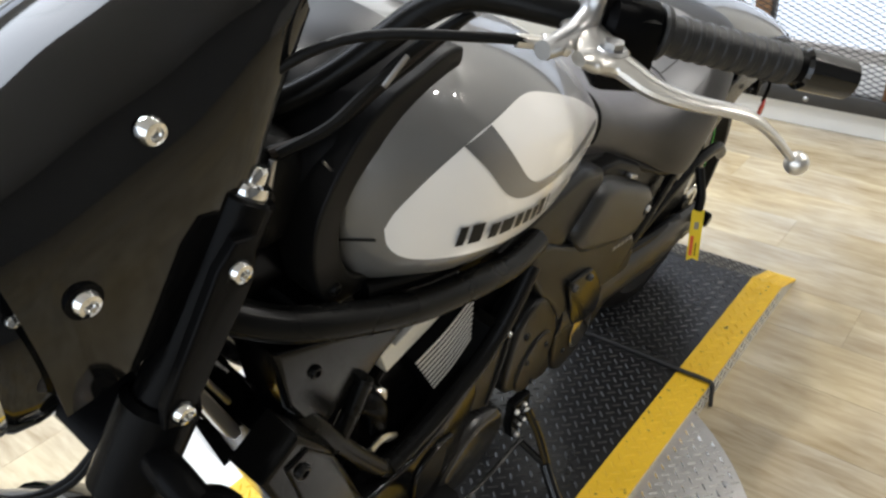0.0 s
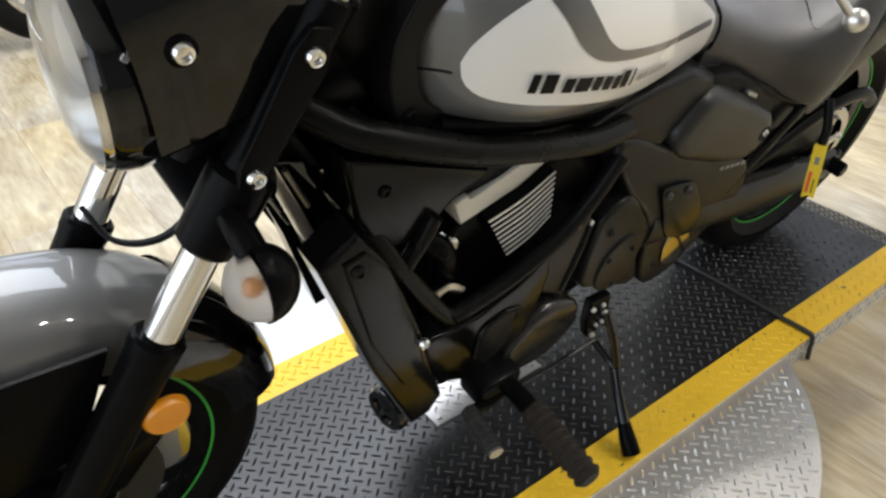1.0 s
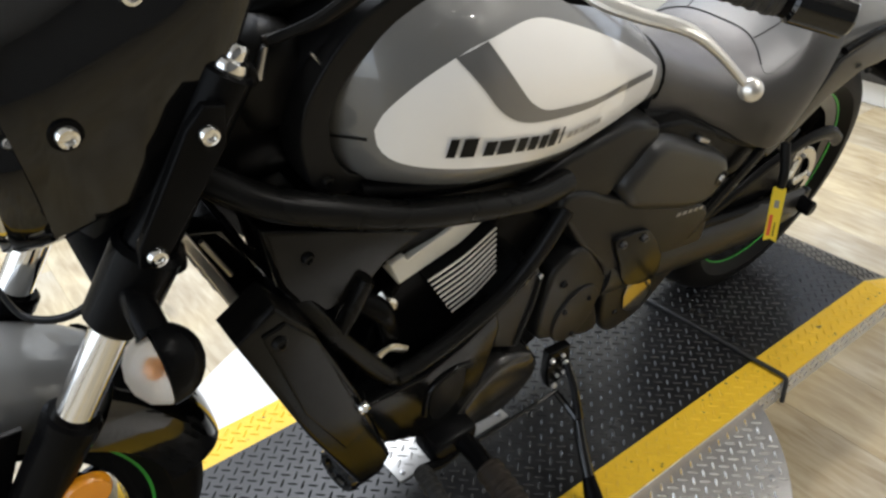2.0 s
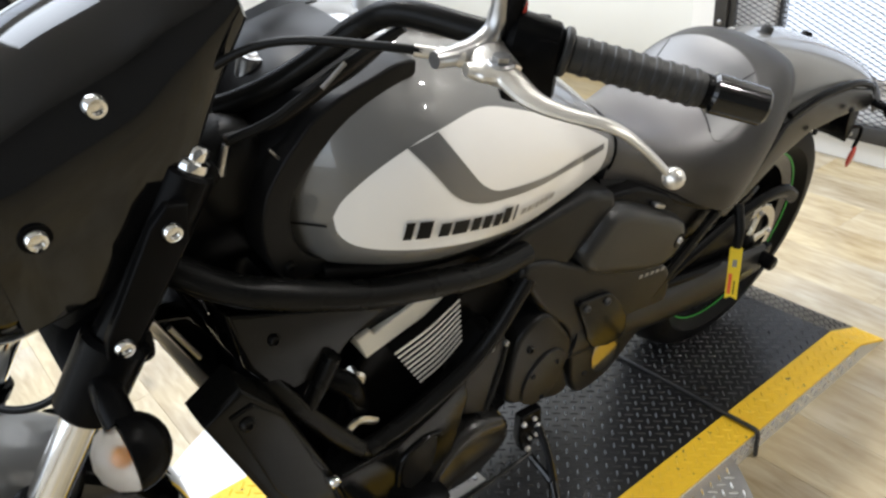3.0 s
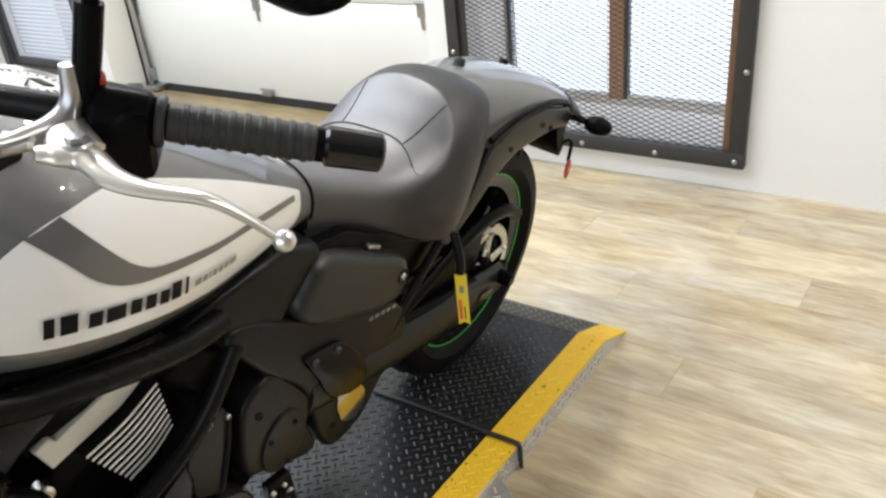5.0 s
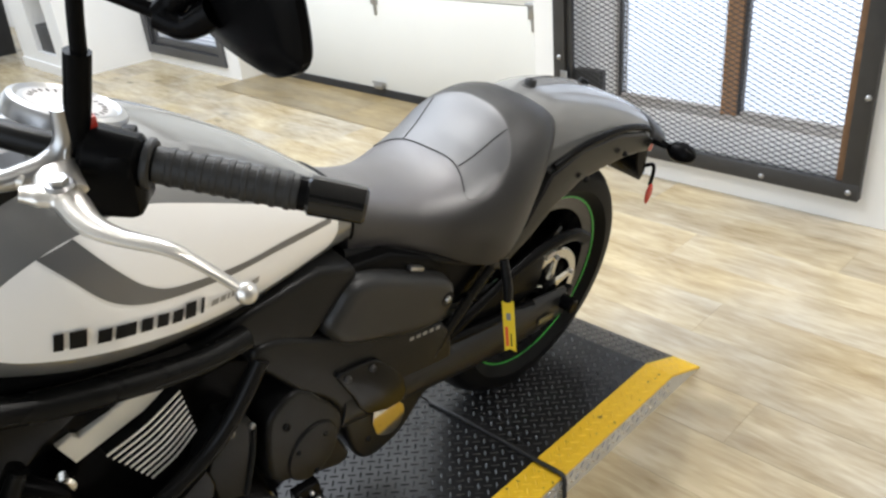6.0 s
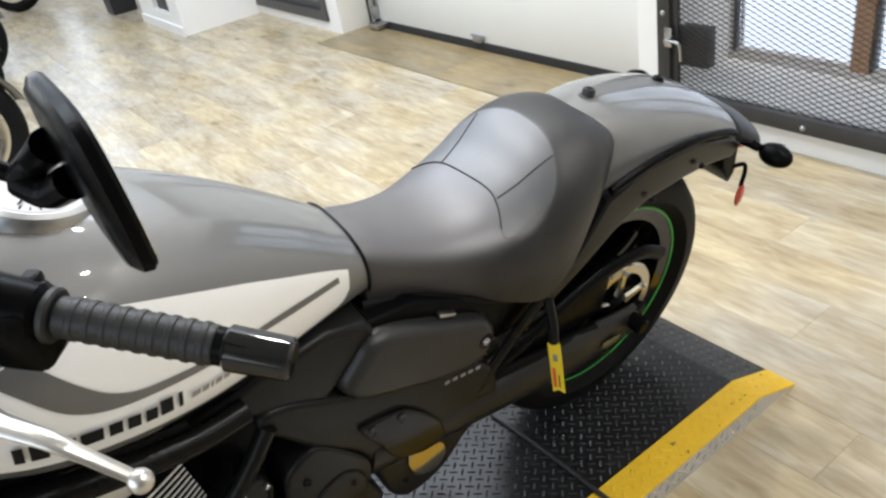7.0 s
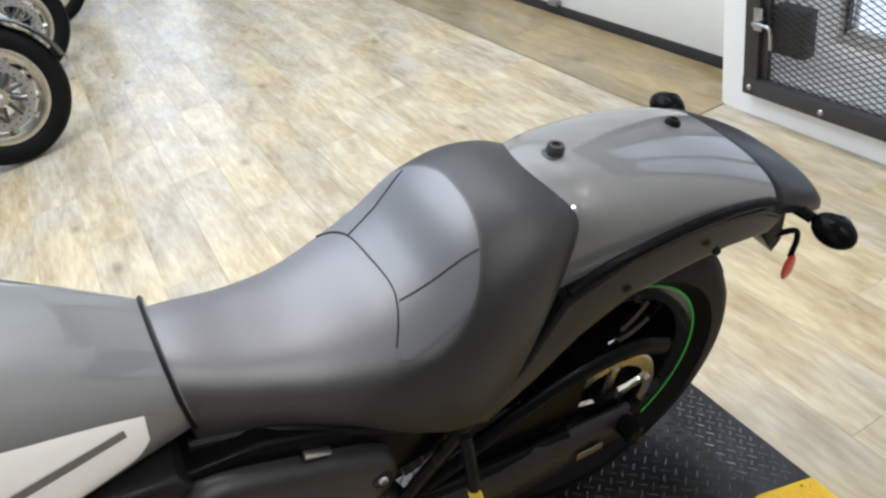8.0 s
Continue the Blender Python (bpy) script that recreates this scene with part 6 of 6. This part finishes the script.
for s in (1, -1):
    F = lambda v: Vector(v) if s > 0 else Vector((v.x + 0.16 * v.y, -v.y, v.z + 0.02))
    gp = bp("grip", rod(F(g0), F(g0 + gd_ * 0.125), 0.0165, 24, 0.0162, 0.002), M_GRIP, None, "black ribbed rubber grip")
    for k in range(9):
        c = g0 + gd_ * (0.012 + k * 0.0125)
        bp("grip_rib", rod(F(c), F(c + gd_ * 0.006), 0.0175, 20, None, 0.001), M_GRIP, gp)
    bp("grip_flange", rod(F(g0 - gd_ * 0.008), F(g0), 0.0225, 24, None, 0.002), M_GRIP, gp)
    bp("bar_end", rod(F(g0 + gd_ * 0.131), F(g0 + gd_ * (L - 0.002)), 0.0185, 24, 0.0175, 0.003), M_GLOSS, gp, "gloss black bar-end weight")
    bp("bar_end_ring", rod(F(g0 + gd_ * 0.124), F(g0 + gd_ * 0.131), 0.0155, 20), M_MATT, gp)
    sw = bp("switch_housing", rod(F(g0 - gd_ * 0.058), F(g0 - gd_ * 0.008), 0.026, 20, 0.024, 0.006), M_MATT, None, "black switch housing")
    bp("housing_block", box((0.05, 0.05, 0.065), F(g0 - gd_ * 0.034 + Vector((0.0, 0.0, -0.018))), 0.01, (0, 0, -45 * s)), M_MATT, sw)
    bp("switch_button", box((0.014, 0.014, 0.012), F(g0 - gd_ * 0.034) + Vector((-0.02, -0.008 * s, 0.012)), 0.003, (0, 0, -45 * s)), M_INK, sw)
    bp("warning_switch", box((0.014, 0.014, 0.014), F(g0 - gd_ * 0.05) + Vector((0.0, 0, 0.029)), 0.004), M_RED, sw, "red switch")
    # lever and perch
    pv = Vector((0.813, 0.275, 1.073))
    pe = bp("lever_perch", tube([F(Vector((0.785, 0.225, 1.082))), F(Vector((0.805, 0.25, 1.08))), F(pv)], (0.016, 0.021), 14, 6, True, 0.45, (0, 0, 1)), M_LEVER, None, "cast lever perch")
    bp("perch_clamp", rod(F(g0 - gd_ * 0.078), F(g0 - gd_ * 0.062), 0.023, 20, None, 0.003), M_STEEL, pe)
    bp("pivot_bolt", add_to(rod(F(pv + Vector((0, 0, -0.008))), F(pv + Vector((0, 0, 0.011))), 0.0125, 20, None, 0.002), rod(F(pv + Vector((0, 0, 0.011))), F(pv + Vector((0, 0, 0.016))), 0.008, 6)), M_STEEL, pe)
    lv = bp("hand_lever", tube([F(Vector((0.84, 0.262, 1.078))), F(Vector((0.828, 0.268, 1.075))), F(pv + Vector((0, 0.008, 0))), F(Vector((0.812, 0.315, 1.066))), F(Vector((0.802, 0.342, 1.063))), F(Vector((0.779, 0.375, 1.059))), F(Vector((0.762, 0.395, 1.045))), F(Vector((0.742, 0.414, 1.022)))], (0.0085, 0.0135, 0.015, 0.0125, 0.0095, 0.008, 0.0062, 0.0055), 14, 8, True, 0.6, (0, 0, 1)), M_LEVER, None, "polished alloy hand lever with ball end")
    bm = bmesh.new()
    bmesh.ops.create_uvsphere(bm, u_segments=20, v_segments=12, radius=0.0095)
    bmesh.ops.translate(bm, vec=F(Vector((0.74, 0.417, 1.02))), verts=bm.verts)
    bp("lever_ball", bm, M_LEVER, lv)
    # mirror
    mr = bp("mirror", tube([F(Vector((0.782, 0.24, 1.085))), F(Vector((0.775, 0.247, 1.13))), F(Vector((0.768, 0.252, 1.175)))], 0.011, 14), M_MATT, None, "black rear-view mirror on a bent stem")
    bp("mirror_clamp", tube([F(Vector((0.788, 0.241, 1.128))), F(Vector((0.790, 0.241, 1.098))), F(Vector((0.806, 0.24, 1.083))), F(Vector((0.832, 0.24, 1.080))), F(Vector((0.856, 0.24, 1.081)))], (0.007, 0.0095, 0.0105, 0.0095, 0.0075), 14), M_STEEL, mr, "bright steel mirror clamp")
    bp("stem", tube([F(Vector((0.768, 0.252, 1.165))), F(Vector((0.764, 0.255, 1.21))), F(Vector((0.761, 0.257, 1.222))), F(Vector((0.75, 0.265, 1.224))), F(Vector((0.712, 0.302, 1.205)))], 0.0065, 12), M_MATT, mr)
    bp("knuckle", add_to(tube([F(Vector((0.718, 0.296, 1.205))), F(Vector((0.706, 0.303, 1.218))), F(Vector((0.697, 0.325, 1.238)))], (0.0115, 0.011, 0.012), 12), tube([F(Vector((0.718, 0.296, 1.205))), F(Vector((0.708, 0.316, 1.201))), F(Vector((0.695, 0.336, 1.215)))], (0.0115, 0.0105, 0.012), 12)), M_MATT, mr, "black forked mirror bracket")
    ring = [(-0.086, 0.004), (-0.07, 0.024), (-0.034, 0.046), (0.005, 0.066), (0.034, 0.073), (0.048, 0.066), (0.067, 0.045), (0.08, 0.018), (0.082, 0.0), (0.069, -0.019), (0.045, -0.037), (0.0, -0.049), (-0.04, -0.054), (-0.066, -0.053), (-0.079, -0.037), (-0.088, -0.014)]
    oo = spline([(*q, 0) for q in ring], 4, True)
    # head: long axis, short axis and facing direction
    la = Vector((0.0, 0.93, -0.30)).normalized()
    fc = Vector((-0.98, 0.06, 0.05)).normalized()
    fc = (fc - la * fc.dot(la)).normalized()
    sa = la.cross(fc)
    mc = Vector((0.687, 0.357, 1.229))
    rr = [[F(mc + la * (p.x * k) + sa * (p.y * k) + fc * h) for p in oo] for k, h in ((0.6, -0.009), (0.88, -0.007), (0.98, -0.002), (1.0, 0.004), (0.97, 0.007))]
    bp("mirror_shell", loft(rr), M_MATT, mr, "black mirror shell")
    bp("mirror_glass", loft([[F(mc + la * (p.x * k) + sa * (p.y * k) + fc * h) for p in oo] for k, h in ((0.94, 0.0065), (0.93, 0.0078))]), M_CHROME, mr, "mirror glass")
# cables from the left controls to the headstock
bp("clutch_cable", tube([(0.83, 0.245, 1.078), (0.88, 0.205, 1.085), (0.95, 0.13, 1.075), (1.01, 0.09, 1.03), (1.03, 0.07, 0.95)], 0.004, 10), M_INK, None, "black clutch cable")
bp("cable_adjuster", add_to(rod((0.828, 0.247, 1.078), (0.846, 0.232, 1.081), 0.0075, 12, None, 0.001), rod((0.846, 0.232, 1.081), (0.862, 0.219, 1.083), 0.0055, 12, None, 0.001)), M_LEVER, None, "knurled bright cable adjuster")

# ---- charger tag hanging from the seat ----
tg = thing("charger_tag", pose(0.092, -0.043, 0.357, 0, 0, 118), "yellow paper tag hanging from a charger lead", "tag")
part("paper", prism([(-0.011, 0.0), (0.0, 0.006), (0.011, 0.0), (0.011, 0.108), (0.004, 0.118), (-0.004, 0.118), (-0.011, 0.108)], -0.0006, 0.0006, 0), M_TAGY, tg, "", False)
for s in (-1, 1):
    part("print_bar", boxes((-0.008, -0.002, s * 0.0008 - 0.0002, s * 0.0008 + 0.0002, 0.012, 0.055)), M_TAGR, tg, "", False)
    part("print_line", boxes((0.002, 0.004, s * 0.0008 - 0.0002, s * 0.0008 + 0.0002, 0.012, 0.04)), M_INK, tg, "", False)
    part("print_block", boxes((-0.004, 0.004, s * 0.0008 - 0.0002, s * 0.0008 + 0.0002, 0.07, 0.085)), M_INKG, tg, "", False)
part("lead", tube([(0, 0, 0.112), (0.002, 0.0, 0.135), (0.0, 0.004, 0.155), (-0.006, 0.012, 0.19)], 0.0085, 10), M_INK, tg, "black charger lead")

# ---- other motorcycles parked further off ----
def parked_bike(m, label):
    b = thing("parked_motorcycle", m, label, "motorcycle", "parked motorcycles")
    for c, nm in ((Vector((0, 0, 0.31)), "front_wheel"), (Vector((1.55, 0, 0.31)), "rear_wheel")):
        wv = part(nm, lathe([(0.178, -0.045), (0.204, -0.052), (0.212, -0.05), (0.212, -0.042), (0.195, -0.02), (0.19, 0), (0.195, 0.02), (0.212, 0.042), (0.212, 0.05), (0.204, 0.052), (0.178, 0.045), (0.172, 0), (0.178, -0.045)], c, (0, 1, 0), 48), M_ALU, b, "bright cast wheel")
        part("tyre", lathe(tyre_profile(0.31, 0.13, 0.206), c, (0, 1, 0), 56), M_RUBBER, wv)
        part("hub", lathe([(0.0, -0.06), (0.04, -0.06), (0.05, 0), (0.04, 0.06), (0.0, 0.06)], c, (0, 1, 0), 24), M_ALU, wv)
        for k in range(5):
            a = 2 * math.pi * k / 5
            for da in (-0.16, 0.16):
                part("spoke", tube([c + Vector((math.cos(a + da * 0.4) * 0.035, 0, math.sin(a + da * 0.4) * 0.035)), c + Vector((math.cos(a + da) * 0.11, 0.012, math.sin(a + da) * 0.11)), c + Vector((math.cos(a + da * 1.9) * 0.18, 0, math.sin(a + da * 1.9) * 0.18))], (0.02, 0.013, 0.017), 8, 3), M_ALU, wv)
        for s in (-1, 1):
            bd = part("brake_disc", lathe([(0.112, s * 0.062), (0.148, s * 0.062), (0.148, s * 0.067), (0.112, s * 0.067), (0.112, s * 0.062)], c, (0, 1, 0), 40), M_STEEL, wv, "drilled steel brake disc")
            carrier = bmesh.new()
            holes = bmesh.new()
            for k in range(10):
                a = 2 * math.pi * (k + 0.5) / 10
                add_to(carrier, tube([c + Vector((math.cos(a) * 0.045, s * 0.06, math.sin(a) * 0.045)), c + Vector((math.cos(a + 0.12) * 0.114, s * 0.064, math.sin(a + 0.12) * 0.114))], (0.011, 0.007), 6))
            for k in range(30):
                a = 2 * math.pi * k / 30
                r = 0.121 + 0.009 * (k % 3)
                add_to(holes, rod(c + Vector((math.cos(a) * r, s * 0.061, math.sin(a) * r)), c + Vector((math.cos(a) * r, s * 0.0678, math.sin(a) * r)), 0.0038, 8))
            part("carrier", carrier, M_GATE, bd)
            part("drill_hole", holes, M_INK, bd, "", False)
    for s in (-1, 1):
        part("fork_leg", add_to(rod((0.0, 0.09 * s, 0.31), (0.20, 0.09 * s, 0.62), 0.027, 16), rod((0.19, 0.09 * s, 0.60), (0.36, 0.09 * s, 0.92), 0.021, 16)), M_CHROME, b)
        part("handlebar", tube([(0.42, 0.03 * s, 1.0), (0.5, 0.15 * s, 1.05), (0.76, 0.24 * s, 1.0)], 0.014, 10), M_FRAME, b)
        part("silencer", tube([(0.75, 0.16 * s, 0.3), (1.2, 0.18 * s, 0.28), (1.75, 0.19 * s, 0.33)], 0.045, 14), M_CHROME, b)
    rings = []
    for i in range(15):
        a = radians(50 + 120 * i / 14)
        rings.append([(math.cos(a) * (0.335 + 0.012 * math.sin(q)), 0.075 * math.cos(q), 0.31 + math.sin(a) * (0.32 + 0.02 * math.sin(q))) for q in (math.pi * k / 10 for k in range(11))])
    part("front_fender", loft(rings, False, False), M_GLOSS, b)
    part("headlight", lathe([(0.0, -0.1), (0.08, -0.06), (0.095, 0.0), (0.09, 0.03), (0.0, 0.045)], (0.25, 0, 0.9), (-1, 0, 0), 28), M_CHROME, b)
    tk = [(x, w, z) for x, w, z in ((0.45, 0.08, 0.86), (0.6, 0.14, 0.88), (0.8, 0.15, 0.86), (1.0, 0.1, 0.78))]
    part("fuel_tank", loft([[(x, w * math.cos(q), z + 0.1 * math.sin(q)) for q in (2 * math.pi * k / 20 for k in range(20))] for x, w, z in tk]), M_GLOSS, b)
    part("seat", loft([[(x, w * math.cos(q), z + h * math.sin(q)) for q in (2 * math.pi * k / 20 for k in range(20))] for x, w, z, h in ((0.98, 0.1, 0.76, 0.05), (1.2, 0.17, 0.72, 0.06), (1.45, 0.15, 0.78, 0.05), (1.7, 0.1, 0.76, 0.03))]), M_SEAT, b)
    part("engine", add_to(box((0.45, 0.24, 0.26), (0.78, 0, 0.42), 0.05), add_to(rod((0.7, 0, 0.5), (0.58, 0, 0.76), 0.085, 20), rod((0.85, 0, 0.5), (0.97, 0, 0.74), 0.085, 20))), M_STEEL, b)
    part("frame", add_to(tube([(0.36, 0, 0.85), (0.5, 0.05, 0.4), (0.6, 0.08, 0.24), (1.1, 0.08, 0.26), (1.55, 0.09, 0.31)], 0.02, 10), tube([(0.36, 0, 0.9), (0.8, 0, 0.8), (1.2, 0.05, 0.62), (1.7, 0.08, 0.68)], 0.02, 10)), M_FRAME, b)
    rings = []
    for i in range(13):
        a = radians(10 + 125 * i / 12)
        rings.append([(1.55 + math.cos(a) * (0.36 + 0.012 * math.sin(q)), 0.1 * math.cos(q), 0.31 + math.sin(a) * (0.36 + 0.03 * math.sin(q))) for q in (math.pi * k / 10 for k in range(11))])
    part("rear_fender", loft(rings, False, False), M_GLOSS, b)
    return b


pb = parked_bike(pose(0.69, -3.28, FLOOR, 4, 0, 12), "black and chrome motorcycle parked on the wood floor")
copy_thing(pb, pose(0.57, -4.62, FLOOR, 4, 0, 10))
copy_thing(pb, pose(0.35, -5.75, FLOOR, 4, 0, 8))
copy_thing(pb, pose(-0.45, -8.35, FLOOR, 4, 0, -40))

# ---- floor planks, each its own piece ----
PLW, PLL = 0.182, 1.22


def plank_mesh(name, w, l, material):
    bm = box((w - 0.0005, l - 0.0005, 0.006), (0, 0, -0.003), 0.0004, None, 1)
    me = bpy.data.meshes.new(name)
    bm.to_mesh(me)
    bm.free()
    me.materials.append(material)
    return me


pm = plank_mesh("plank", PLW, PLL, M_OAK)
rows = int((RX1 - WX) / PLW) + 1
count = 0
near, far_v, far_f = [], [], []
for i in range(rows):
    x = WX + (i + 0.5) * PLW
    y = RY0 - (i * 0.47) % PLL
    while y < RY1:
        yc = y + PLL / 2
        if count < 300 and -7.6 < yc < 1.9 and x < 2.6:
            near.append((x, yc))
            count += 1
        else:
            b = len(far_v)
            w2, l2 = PLW / 2 - 0.0006, PLL / 2 - 0.0006
            far_v += [(x - w2, yc - l2, FLOOR), (x + w2, yc - l2, FLOOR), (x + w2, yc + l2, FLOOR), (x - w2, yc + l2, FLOOR)]
            far_f.append((b, b + 1, b + 2, b + 3))
        y += PLL
for x, y in near:
    o = new("plank", pm)
    o.parent = floor
    o.location = (x, y, FLOOR)
me = bpy.data.meshes.new("far_planks")
me.from_pydata(far_v, [], far_f)
me.materials.append(M_OAK)
fp = new("far_planks", me)
fp.parent = floor
fp["kind"] = "stuff"
# worn boards in the garage recess
wm = plank_mesh("worn_board", 0.101, 1.26, M_OAKD)
for i in range(4):
    for j in range(2):
        o = new("worn_board", wm)
        o.parent = floor
        o.location = (-1.845 + (i + 0.5) * 0.101, GO0 - 0.0 + (j + 0.5) * 1.26 - 0.01, FLOOR + 0.0045)
